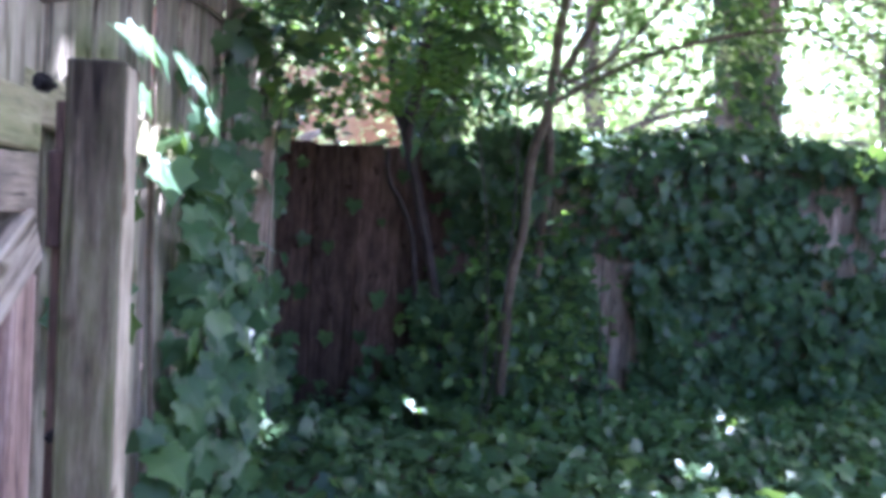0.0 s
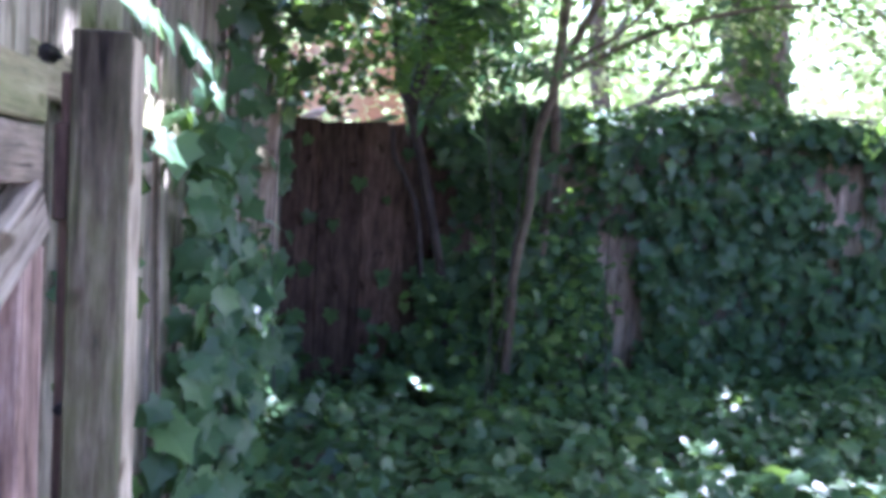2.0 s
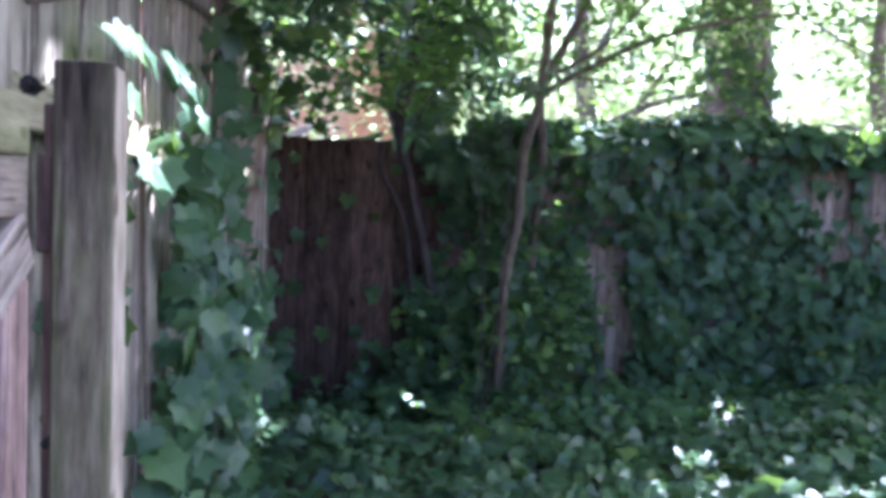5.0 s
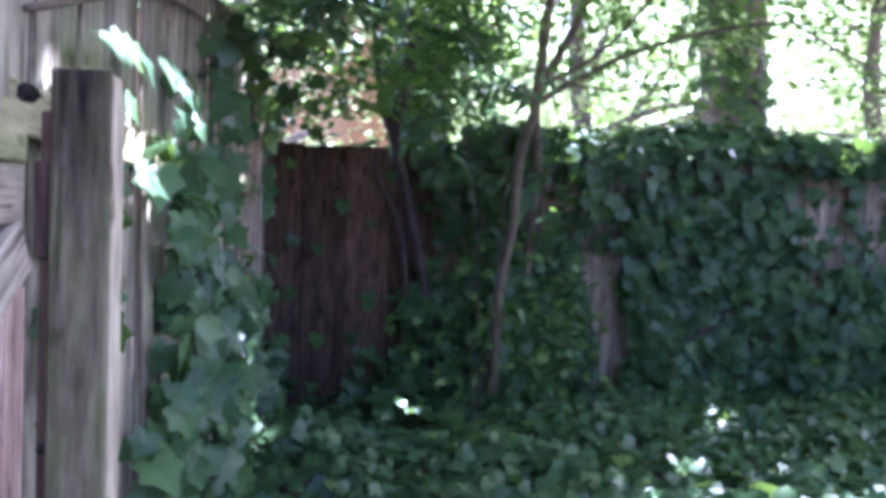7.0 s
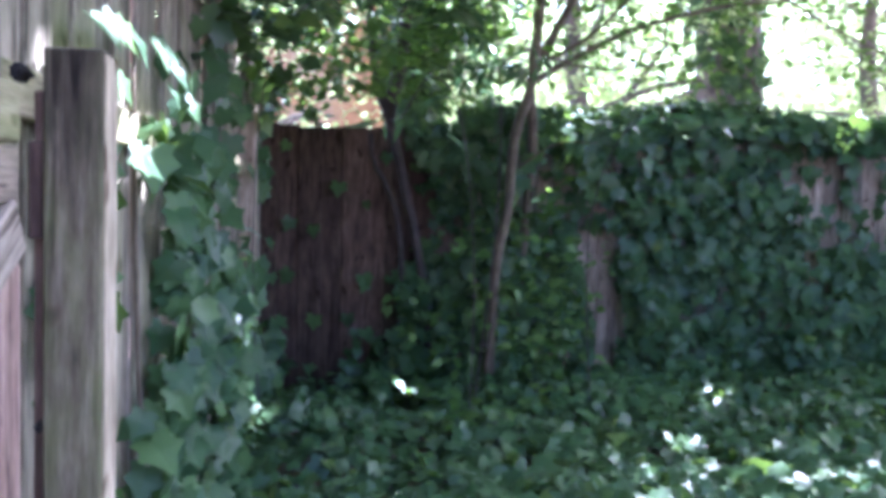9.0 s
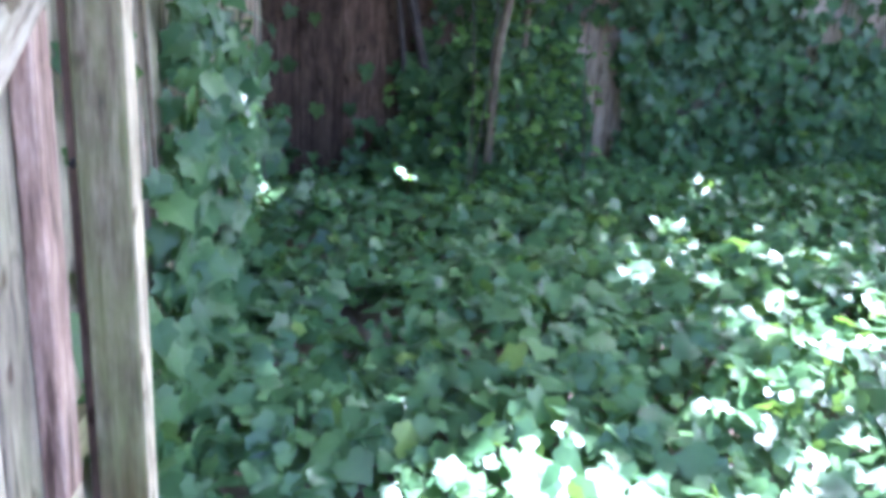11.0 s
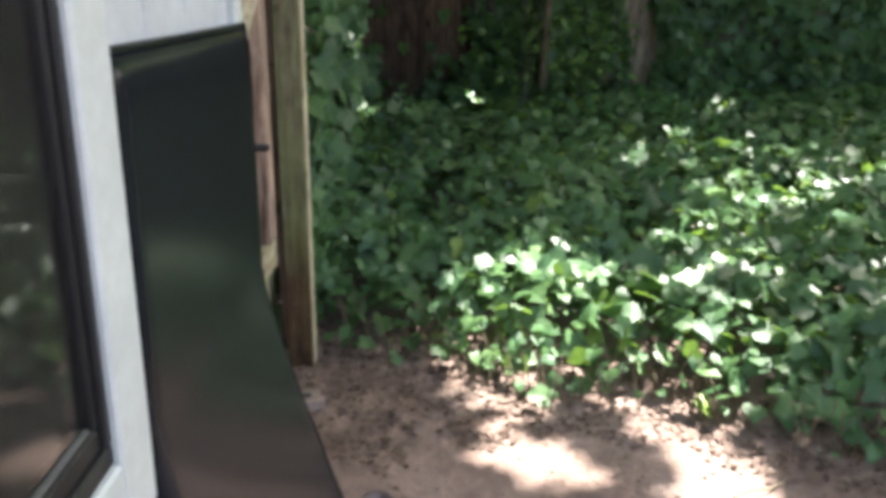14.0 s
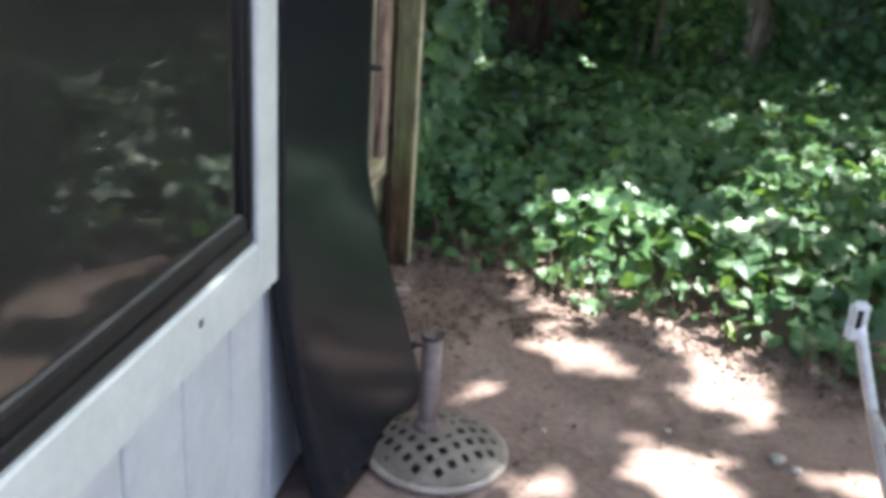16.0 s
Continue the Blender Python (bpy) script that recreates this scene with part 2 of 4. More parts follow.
gd, gx = gn.new("ShaderNodeBsdfDiffuse"), gn.new("ShaderNodeMixShader")
gd.inputs["Color"].default_value = (0.5, 0.48, 0.44, 1)
gx.inputs[0].default_value = 0.020
gl.new(gm.outputs[0], gx.inputs[1])
gl.new(gd.outputs[0], gx.inputs[2])
gl.new(gx.outputs[0], gn["Material Output"].inputs["Surface"])


# ---- building helpers ----
def mesh_of(name, verts, faces, mat, smooth=False):
    me = bpy.data.meshes.new(name)
    me.from_pydata([tuple(v) for v in verts], [], [tuple(f) for f in faces])
    me.materials.append(mat)
    if smooth:
        me.polygons.foreach_set("use_smooth", [True] * len(me.polygons))
    me.update()
    return me


def part(name, bm, mat, parent=None, label="", smooth=False):
    """Links a bmesh, or a finished mesh, as one object under a thing or a part."""
    if isinstance(bm, bmesh.types.BMesh):
        me = bpy.data.meshes.new(name)
        bm.to_mesh(me)
        bm.free()
        me.materials.append(mat)
        if smooth:
            me.polygons.foreach_set("use_smooth", [True] * len(me.polygons))
    else:
        me = bm
    ob = new(name, me)
    ob.parent = parent
    return tagged(ob, label) if label else ob


def thing(name, at, label, category, group="", kind=""):
    ob = new(name)
    ob.empty_display_size = 0.1
    ob.matrix_basis = Matrix.Translation(at)
    return tagged(ob, label, category, group, kind)


def box(lo, hi, bevel=0.004, segments=1):
    bm = bmesh.new()
    bmesh.ops.create_cube(bm, size=1, matrix=Matrix.LocRotScale([(a + b) / 2 for a, b in zip(lo, hi)], None, [b - a for a, b in zip(lo, hi)]))
    if bevel:
        bmesh.ops.bevel(bm, geom=bm.edges[:], offset=bevel, segments=segments, affect="EDGES")
    return bm


def tube(points, radii, sides=8, wobble=0.0, close=True):
    """A tapered tube along a line of points, as vertices and faces."""
    pts = [Vector(p) for p in points]
    verts, faces = [], []
    up = Vector((0.13, 0.97, 0.2))
    for i, p in enumerate(pts):
        d = (pts[min(i + 1, len(pts) - 1)] - pts[max(i - 1, 0)]).normalized()
        a = d.cross(up).normalized()
        b = d.cross(a)
        for k in range(sides):
            r = radii[i] * (1 + wobble * noise.noise((p * 7) + Vector((k * 1.3, 0, i * 0.7))))
            verts.append(p + (a * math.cos(math.tau * k / sides) + b * math.sin(math.tau * k / sides)) * r)
    for i in range(len(pts) - 1):
        for k in range(sides):
            q = (k + 1) % sides
            faces.append((i * sides + k, i * sides + q, (i + 1) * sides + q, (i + 1) * sides + k))
    if close:
        faces += [tuple(range(sides))[::-1], tuple((len(pts) - 1) * sides + k for k in range(sides))]
    return verts, faces


def smooth_line(points, steps=5):
    """A rounded line through points (Catmull-Rom)."""
    p = [Vector(q) for q in points]
    p = [p[0] * 2 - p[1]] + p + [p[-1] * 2 - p[-2]]
    out = []
    for i in range(1, len(p) - 2):
        for s in range(steps):
            t = s / steps
            out.append(0.5 * ((2 * p[i]) + (p[i + 1] - p[i - 1]) * t + (2 * p[i - 1] - 5 * p[i] + 4 * p[i + 1] - p[i + 2]) * t * t + (3 * p[i] - p[i - 1] - 3 * p[i + 1] + p[i + 2]) * t ** 3))
    return out + [p[-2]]


def limb(name, points, r0, r1, mat, parent, sides=8, wobble=0.25, label=""):
    line = smooth_line(points)
    radii = [r0 + (r1 - r0) * i / (len(line) - 1) for i in range(len(line))]
    v, f = tube(line, radii, sides, wobble)
    return part(name, mesh_of(name, v, f, mat, True), mat, parent, label)


# leaf shapes: base at the origin, tip along +y, face up
def leaf_shape(half, fold, droop):
    ring = half + [(-x, y) for x, y in reversed(half[1:-1])]
    verts = [(0, 0.38, 0.0)] + [(x, y, fold * abs(x) - droop * y * y) for x, y in ring]
    k = len(ring)
    return np.array(verts), np.array([(0, 1 + i, 1 + (i + 1) % k) for i in range(k)])


IVY = leaf_shape([(0, 0.06), (0.22, -0.12), (0.48, -0.02), (0.50, 0.20), (0.58, 0.42), (0.32, 0.66), (0, 1.0)], 0.14, 0.18)
IVY_LOBED = leaf_shape([(0, 0.06), (0.20, -0.10), (0.50, -0.02), (0.40, 0.20), (0.57, 0.46), (0.30, 0.61), (0, 1.03)], 0.16, 0.2)
LANCE = leaf_shape([(0, 0), (0.10, 0.25), (0.11, 0.55), (0, 1.0)], 0.25, 0.25)
OVAL = leaf_shape([(0, 0), (0.26, 0.15), (0.36, 0.45), (0.2, 0.78), (0, 1.0)], 0.2, 0.15)


def leaf_frames(normals, tips):
    n = normals / np.linalg.norm(normals, axis=1, keepdims=True)
    t = tips - (tips * n).sum(1, keepdims=True) * n
    t /= np.linalg.norm(t, axis=1, keepdims=True) + 1e-9
    return np.cross(t, n), t, n


def leaves(name, shape, places, normals, tips, sizes, mat):
    """Many leaves as one mesh."""
    v, f = shape
    x, y, z = leaf_frames(normals, tips)
    s = sizes[:, None, None]
    co = (v[None, :, 0:1] * x[:, None] + v[None, :, 1:2] * y[:, None] + v[None, :, 2:3] * z[:, None]) * s + places[:, None]
    faces = (f[None] + (np.arange(len(places)) * len(v))[:, None, None]).reshape(-1, 3)
    me = bpy.data.meshes.new(name)
    me.vertices.add(co.size // 3)
    me.vertices.foreach_set("co", co.reshape(-1))
    me.loops.add(faces.size)
    me.loops.foreach_set("vertex_index", faces.reshape(-1).astype(np.int32))
    me.polygons.add(len(faces))
    me.polygons.foreach_set("loop_start", np.arange(0, faces.size, 3, dtype=np.int32))
    me.update(calc_edges=True)
    me.materials.append(mat)
    return me


def single_leaves(parent, shape, places, normals, tips, sizes, mat, name="leaf"):
    """Leaves that can be picked out one by one: objects of their own on a shared mesh."""
    me = mesh_of(name, shape[0], shape[1], mat)
    x, y, z = leaf_frames(normals, tips)
    for i in range(len(places)):
        ob = new(name, me)
        ob.parent = parent
        m = Matrix([[*r] for r in np.stack([x[i], y[i], z[i]], 1) * sizes[i]]).to_4x4()
        m.translation = Vector(places[i]) - parent.location
        ob.matrix_basis = m


def fbm(p, scale):
    return np.array([noise.fractal(Vector(q) * scale, 1.0, 2.0, 3) for q in p])


def scatter_dirs(n, main, spread):
    d = np.tile(np.array(main, float), (n, 1)) + rng.normal(0, spread, (n, 3))
    return d


def ground_z(x, y):
    """The yard: level soil by the house, rising a little towards the back fence."""
    s = np.clip((np.asarray(y, float) - 1.2) / 4.8, 0, 1)
    return 0.20 * s * s * (3 - 2 * s)


def ivy_edge(x):
    """Where the ivy ends and bare soil begins."""
    x = np.asarray(x, float)
    line = np.interp(x, [-0.62, -0.3, -0.05, 0.1, 0.25, 0.5, 0.75, 1.0, 1.25, 1.45, 3.4, 6.2], [1.66, 1.60, 1.55, 1.38, 1.27, 1.24, 1.14, 1.04, 0.92, 0.75, 0.15, -0.5])
    return line + 0.05 * np.sin(x * 9.0) + 0.04 * np.sin(x * 23.0 + 1)


# ---- ground ----
def build_ground():
    xs = np.unique(np.concatenate([np.linspace(-400, -8, 8), np.linspace(-8, 8, 97), np.linspace(8, 400, 8)]))
    ys = np.unique(np.concatenate([np.linspace(-400, -6, 8), np.linspace(-6, 12, 109), np.linspace(12, 400, 8)]))
    verts = []
    for y in ys:
        for x in xs:
            h = float(ground_z(x, y))
            if abs(x) < 8 and -6 < y < 9:
                h += 0.012 * noise.noise((x * 2.1, y * 2.1, 0)) + 0.006 * noise.noise((x * 7, y * 7, 3))
            verts.append((x, y, h - 0.004))
    w = len(xs)
    faces = [(j * w + i, j * w + i + 1, (j + 1) * w + i + 1, (j + 1) * w + i) for j in range(len(ys) - 1) for i in range(w - 1)]
    return tagged(part("ground", mesh_of("ground", verts, faces, M_SOIL, True), M_SOIL), "packed brown garden soil with dappled sun", "ground", kind="structure")


build_ground()


# ---- house wall with its window ----
WALL_X, SIDING_Y = -0.385, 0.46
house = thing("house", (-0.6, -1.5, 0), "white painted board-sided house with black-framed window", "house", kind="structure")


def house_part(name, lo, hi, mat, bevel=0.003, parent=None, label=""):
    base = parent or house
    off = base.matrix_basis.translation if base is house else house.matrix_basis.translation
    return part(name, box([a - b for a, b in zip(lo, off)], [a - b for a, b in zip(hi, off)], bevel), mat, base, label)


WIN_Y0, WIN_Y1, WIN_Z0, WIN_Z1 = -3.0, -0.565, 0.852, 2.15
# walls run up into an unseen upper storey, added to block sky light
house_part("wall", (WALL_X - 0.14, -4.6, 0.0), (WALL_X - 0.02, SIDING_Y - 0.02, WIN_Z0 - 0.02), M_WHITE)
house_part("wall", (WALL_X - 0.14, WIN_Y1 + 0.02, WIN_Z0 - 0.02), (WALL_X - 0.02, SIDING_Y - 0.02, 5.2), M_WHITE)
house_part("wall", (WALL_X - 0.14, -4.6, WIN_Z0 - 0.02), (WALL_X - 0.02, WIN_Y0 - 0.02, 5.2), M_WHITE)
house_part("wall", (WALL_X - 0.14, WIN_Y0 - 0.02, WIN_Z1 + 0.02), (WALL_X - 0.02, WIN_Y1 + 0.02, 5.2), M_WHITE)
house_part("wall", (-4.0, SIDING_Y - 0.14, 0.0), (WALL_X - 0.14, SIDING_Y - 0.02, 5.2), M_WHITE)
house_part("wall", (-4.0, -4.6, 0.0), (-3.88, SIDING_Y - 0.14, 5.2), M_WHITE)
house_part("wall", (-3.88, -4.6, 0.0), (WALL_X - 0.14, -4.48, 5.2), M_WHITE)
# unseen roof, its eave widened to keep sky light off the wall
house_part("roof", (-4.3, -4.9, 5.2), (0.0, SIDING_Y + 0.1, 5.34), M_ROOF)
house_part("corner_board", (WALL_X - 0.02, SIDING_Y - 0.07, 0.02), (WALL_X + 0.016, SIDING_Y, 5.2), M_WHITE)
# added black sheet: the shade in the open siding joints as a colour
house_part("joint_shade_sheet", (WALL_X - 0.0199, -4.55, 0.03), (WALL_X - 0.0185, SIDING_Y - 0.08, WIN_Z0 - 0.05), M_STEEL, 0, label="black sheet for the shade in the siding joints")
# casing round the window, sill board below
house_part("casing", (WALL_X, WIN_Y1, WIN_Z0 - 0.13), (WALL_X + 0.045, WIN_Y1 + 0.115, 2.3), M_WHITE, 0.005)
house_part("casing", (WALL_X, WIN_Y0 - 0.15, WIN_Z0 - 0.13), (WALL_X + 0.045, WIN_Y0, 2.3), M_WHITE, 0.005)
house_part("casing", (WALL_X, WIN_Y0, WIN_Z0 - 0.13), (WALL_X + 0.044, WIN_Y1, WIN_Z0), M_WHITE, 0.005, label="white sill board with a nail hole")
house_part("casing", (WALL_X, WIN_Y0, WIN_Z1), (WALL_X + 0.044, WIN_Y1, 2.3), M_WHITE, 0.005)
house_part("nail_hole", (WALL_X + 0.0442, -0.875, 0.795), (WALL_X + 0.0452, -0.861, 0.809), M_STEEL, 0)
# vertical siding boards with open joints
for y0 in np.arange(-4.572, SIDING_Y - 0.1, 0.232):
    for z0, z1 in ((0.04, 5.18),) if y0 > WIN_Y1 + 0.02 or y0 + 0.232 < WIN_Y0 - 0.02 else ((0.04, WIN_Z0 - 0.06), (WIN_Z1 + 0.06, 5.18)):
        house_part("siding_board", (WALL_X - 0.02, y0 + 0.005, z0), (WALL_X - 0.001, min(y0 + 0.228, SIDING_Y - 0.072), z1), M_SIDING, 0.005)
window_1 = part("window", box((-0.03, -0.002, -0.002), (-0.028, 0.002, 0.002), 0), M_FRAME, house)
window_1.location = Vector((WALL_X + 0.03, -1.8, 1.5)) - house.location
W0 = Vector((WALL_X + 0.03, -1.8, 1.5))


def window_part(name, lo, hi, mat, bevel=0.004, label=""):
    return part(name, box(Vector(lo) - W0, Vector(hi) - W0, bevel), mat, window_1, label)


FX0, FX1 = WALL_X - 0.1, WALL_X + 0.034
window_part("frame", (WALL_X - 0.03, WIN_Y0 + 0.001, WIN_Z0 + 0.001), (FX1, WIN_Y1 - 0.001, WIN_Z0 + 0.032), M_FRAME)
window_part("frame", (FX0, WIN_Y0 + 0.001, WIN_Z1 - 0.05), (FX1, WIN_Y1 - 0.001, WIN_Z1 - 0.001), M_FRAME)
window_part("frame", (FX0, WIN_Y1 - 0.022, WIN_Z0 + 0.032), (FX1, WIN_Y1 - 0.001, WIN_Z1 - 0.05), M_FRAME)
window_part("frame", (FX0, WIN_Y0 + 0.001, WIN_Z0 + 0.032), (FX1, WIN_Y0 + 0.022, WIN_Z1 - 0.05), M_FRAME)
# sash bars stand a little back from the frame, with a thin glazing bead
window_part("track", (WALL_X - 0.03, WIN_Y0 + 0.022, WIN_Z0 + 0.032), (FX1 - 0.008, WIN_Y1 - 0.022, WIN_Z0 + 0.066), M_FRAME)
window_part("track", (FX0 + 0.01, WIN_Y1 - 0.036, WIN_Z0 + 0.066), (FX1 - 0.008, WIN_Y1 - 0.022, WIN_Z1 - 0.05), M_FRAME)
window_part("bead", (FX1 - 0.022, WIN_Y0 + 0.022, WIN_Z0 + 0.066), (FX1 - 0.013, WIN_Y1 - 0.036, WIN_Z0 + 0.073), M_BEAD, 0.002, "thin grey glazing bead")
pane = window_part("pane", (FX1 - 0.024, WIN_Y0 + 0.022, WIN_Z0 + 0.066), (FX1 - 0.020, WIN_Y1 - 0.036, WIN_Z1 - 0.05), glass, 0, "dark reflecting window glass")
pane.visible_shadow = False
# a dim room behind the glass
house_part("interior_wall", (-3.8, -4.4, 0.05), (-3.75, SIDING_Y - 0.2, 2.5), M_ROOM)
house_part("interior_floor", (-3.75, -4.4, 0.05), (WALL_X - 0.15, SIDING_Y - 0.2, 0.1), M_ROOM)
house_part("interior_ceiling", (-3.75, -4.4, 2.45), (WALL_X - 0.15, SIDING_Y - 0.2, 2.5), M_ROOM)
house_part("interior_sill", (WALL_X - 0.34, WIN_Y0 + 0.024, WIN_Z0 - 0.018), (WALL_X - 0.032, WIN_Y1 - 0.04, WIN_Z0 + 0.05), M_WHITE, 0.004, label="pale inner window sill")


def build_curtain():
    v, f = [], []
    for i in range(40):
        y = -1.08 + 0.42 * i / 39
        x = WALL_X - 0.24 + 0.022 * math.sin(i * 1.1)
        v += [(x, y, 0.9), (x, y, 2.3), (x - 0.006, y, 0.9), (x - 0.006, y, 2.3)]
    for i in range(39):
        a, b = 4 * i, 4 * i + 4
        f += [(a, b, b + 1, a + 1), (a + 3, b + 3, b + 2, a + 2), (a + 1, b + 1, b + 3, a + 3), (a, a + 2, b + 2, b)]
    f += [(0, 1, 3, 2), (156, 158, 159, 157)]
    tagged(part("curtain", mesh_of("curtain", v, f, M_CURTAIN, True), M_CURTAIN), "brown curtain hanging inside the dark window", "curtain")


build_curtain()


# ---- black plastic sheet leaning on the wall ----
def build_sheet():
    rows, cols = 40, 24
    verts, faces = [], []

    def face_at(u, w):
        """u: 0 top to 1 foot; w: 0 near the window to 1 near the gate."""
        y = -0.43 + 0.90 * w
        z = 1.385 - 0.03 * w - (1.375 - 0.03 * w) * u
        foot = 0.115 + 0.125 * w
        bend = max(0.0, (u - 0.42) / 0.58)
        out = foot * (bend ** 1.35) * (1.15 - 0.15 * bend)
        x = -0.352 + out + 0.006 * math.sin(w * 3.0)
        y += 0.02 * bend * (1 - w) * 3 * 0.9 - 0.06 * bend ** 2 * w
        return Vector((x, y, z))

    ts = [i / (rows - 1) for i in range(rows)]
    ws = [j / (cols - 1) for j in range(cols)]
    for u in ts:
        for w in ws:
            p = face_at(u, w)
            edge = min(w, 1 - w) * 0.915
            top = u * 1.345
            d = min(edge, top)
            if d < 0.02:
                p.x -= 0.016 * (1 - d / 0.02) ** 2
            verts.append(p)
    n = len(verts)
    for p in list(verts):
        verts.append(p + Vector((-0.004, 0, 0)))
    for i in range(rows - 1):
        for j in range(cols - 1):
            a = i * cols + j
            faces.append((a, a + cols, a + cols + 1, a + 1))
            faces.append((n + a, n + a + 1, n + a + cols + 1, n + a + cols))
    ring = [j for j in range(cols)] + [i * cols + cols - 1 for i in range(1, rows)] + [(rows - 1) * cols + j for j in range(cols - 2, -1, -1)] + [i * cols for i in range(rows - 2, 0, -1)]
    for a, b in zip(ring, ring[1:] + ring[:1]):
        faces.append((a, b, n + b, n + a))
    sheet = thing("plastic_sheet", (-0.25, 0.0, 0.0), "large glossy black plastic sheet leaning against white siding, foot bent outward", "plastic sheet")
    off = sheet.location
    part("panel", mesh_of("panel", [v - off for v in verts], faces, M_PLASTIC, True), M_PLASTIC, sheet)
    for w, nm in ((0.0, "side_lip"), (1.0, "side_lip")):
        line = [face_at(u, w) + Vector((-0.018, 0, 0)) - off for u in ts]
        v, f = tube(line, [0.007] * len(line), 6)
        part(nm, mesh_of(nm, v, f, M_PLASTIC, True), M_PLASTIC, sheet, "rounded black edge")
    line = [face_at(0, w) + Vector((-0.018, 0, 0.0)) - off for w in ws]
    v, f = tube(line, [0.008] * len(line), 6)
    part("top_lip", mesh_of("top_lip", v, f, M_PLASTIC, True), M_PLASTIC, sheet, "rounded black edge")


build_sheet()


# ---- fences: boards, rails, posts ----
def board_mesh(name, mat, width, thick, high, seed):
    """An upright board with worn edges, a slightly uneven top and a little cup across its width."""
    r = random.Random(seed)
    w, t, c = width / 2, thick / 2, 0.004
    ring = [(-w + c, -t), (w - c, -t), (w, -t + c), (w, t - c), (w - c, t), (-w + c, t), (-w, t - c), (-w, -t + c)]
    levels = [0, high * 0.3, high * 0.65, high]
    verts, k = [], len(ring)
    for i, z in enumerate(levels):
        dx, dy = r.uniform(-0.003, 0.003), r.uniform(-0.003, 0.003)
        for x, y in ring:
            verts.append((x + dx, y + dy, z + (r.uniform(-0.006, 0.006) + x * 0.04 if i == 3 else 0)))
    faces = [(i * k + j, i * k + (j + 1) % k, (i + 1) * k + (j + 1) % k, (i + 1) * k + j) for i in range(3) for j in range(k)]
    faces += [tuple(range(k))[::-1], tuple(3 * k + j for j in range(k))]
    return mesh_of(name, verts, faces, mat)


def row_of_boards(parent, start, step, count, mats, width, high, turn, low=0.04, thick=0.019, jitter=0.012, seed=1):
    r = random.Random(seed)
    shapes = {}
    for i in range(count):
        mat = mats(i)
        key = (mat.name, i % 3)
        if key not in shapes:
            shapes[key] = board_mesh("board", mat, width + 0.014, thick, high, seed + 10 * len(shapes))
        ob = new("board", shapes[key])
        ob.parent = parent
        at = Vector(start) + Vector(step) * i
        lift = low + float(ground_z(at.x, at.y)) + r.uniform(-jitter, jitter)
        ob.matrix_basis = Matrix.Translation(Vector((at.x, at.y, lift)) - parent.location) @ pose(0, 0, 0, 0, 0, turn) @ pose(0, 0.012 * (i % 2) + r.uniform(-0.001, 0.001), 0, r.uniform(-0.3, 0.3), r.uniform(-0.15, 0.15), r.uniform(-0.8, 0.8))


BACK_Y, SIDE_X = 6.1, -0.63
fence_side = thing("fence_side", (SIDE_X, 3.8, 0), "weathered grey wooden side fence overgrown with ivy", "fence", kind="structure")
row_of_boards(fence_side, (SIDE_X, 1.53, 0), (0, 0.147, 0), 32, lambda i: M_SIDE, 0.143, 2.32, 90, seed=3)
for z in (0.5, 1.71):
    o = fence_side.location
    part("rail", box((0.012, -2.28, z - 0.045), (0.05, 2.25, z + 0.045), 0.004), M_GATE_Y, fence_side, "mossy horizontal rail")
# paler wood than the boards: sunlight on this edge put into the colour
for y in (4.9,):
    part("post", box((0.012, y - o.y - 0.045, 0.0), (0.10, y - o.y + 0.045, 2.05), 0.005), M_PALE, fence_side, "end post coloured pale for its sunlit edge")

fence_back = thing("fence_back", (2.2, BACK_Y, 0.2), "wooden back fence, red-brown boards and pale boards under ivy", "fence", kind="structure")
row_of_boards(fence_back, (-0.60, BACK_Y, 0), (0.147, 0, 0), 47, lambda i: M_RED if i < 9 else (M_PALE if i % 4 or 12 < i < 19 else M_SIDE), 0.143, 1.83, 0, low=0.03, jitter=0.02, seed=9)
for z in (0.35, 1.4):
    part("rail", box((-2.9, 0.012, z), (4.2, 0.05, z + 0.09), 0.004), M_SIDE, fence_back)
for x in (-0.68, 1.75, 4.2):
    part("post", box((x - 2.2 - 0.045, 0.012 + 0.04, -0.02), (x - 2.2 + 0.045, 0.14, 1.88), 0.005), M_SIDE, fence_back)

fence_right = thing("fence_right", (6.2, 1.0, 0), "weathered wooden fence closing the yard", "fence", kind="structure")
row_of_boards(fence_right, (6.25, -5.0, 0), (0, 0.147, 0), 75, lambda i: M_SIDE, 0.143, 1.83, 90, seed=21)

# gate post
gate_post = thing("gate_post", (-0.452, 1.542, 0), "square weathered wooden gate post with its lit side coloured pale", "post")
part("post", box((-0.048, -0.042, -0.05), (0.046, 0.042, 1.765), 0.004), M_POST, gate_post)
# added dark board fills the gap in place of the shade beyond
part("stop_board", box((-0.078, 0.006, 0.05), (-0.0505, 0.036, 1.70), 0.003), M_STOP, gate_post, "dark red-brown board added for the shade in the gate gap")
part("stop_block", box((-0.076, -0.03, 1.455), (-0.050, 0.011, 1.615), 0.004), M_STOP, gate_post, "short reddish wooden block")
part("bolt", box((-0.066, -0.034, 1.135), (-0.049, 0.011, 1.152), 0.005, 2), M_STEEL, gate_post, "small dark metal bolt")
# thin pale strip: side light painted onto the post's right side
part("facing", box((0.0465, -0.036, 0.0), (0.049, 0.036, 1.758), 0.001), M_POST_LIT, gate_post, "pale strip painted for the lit side of the post")


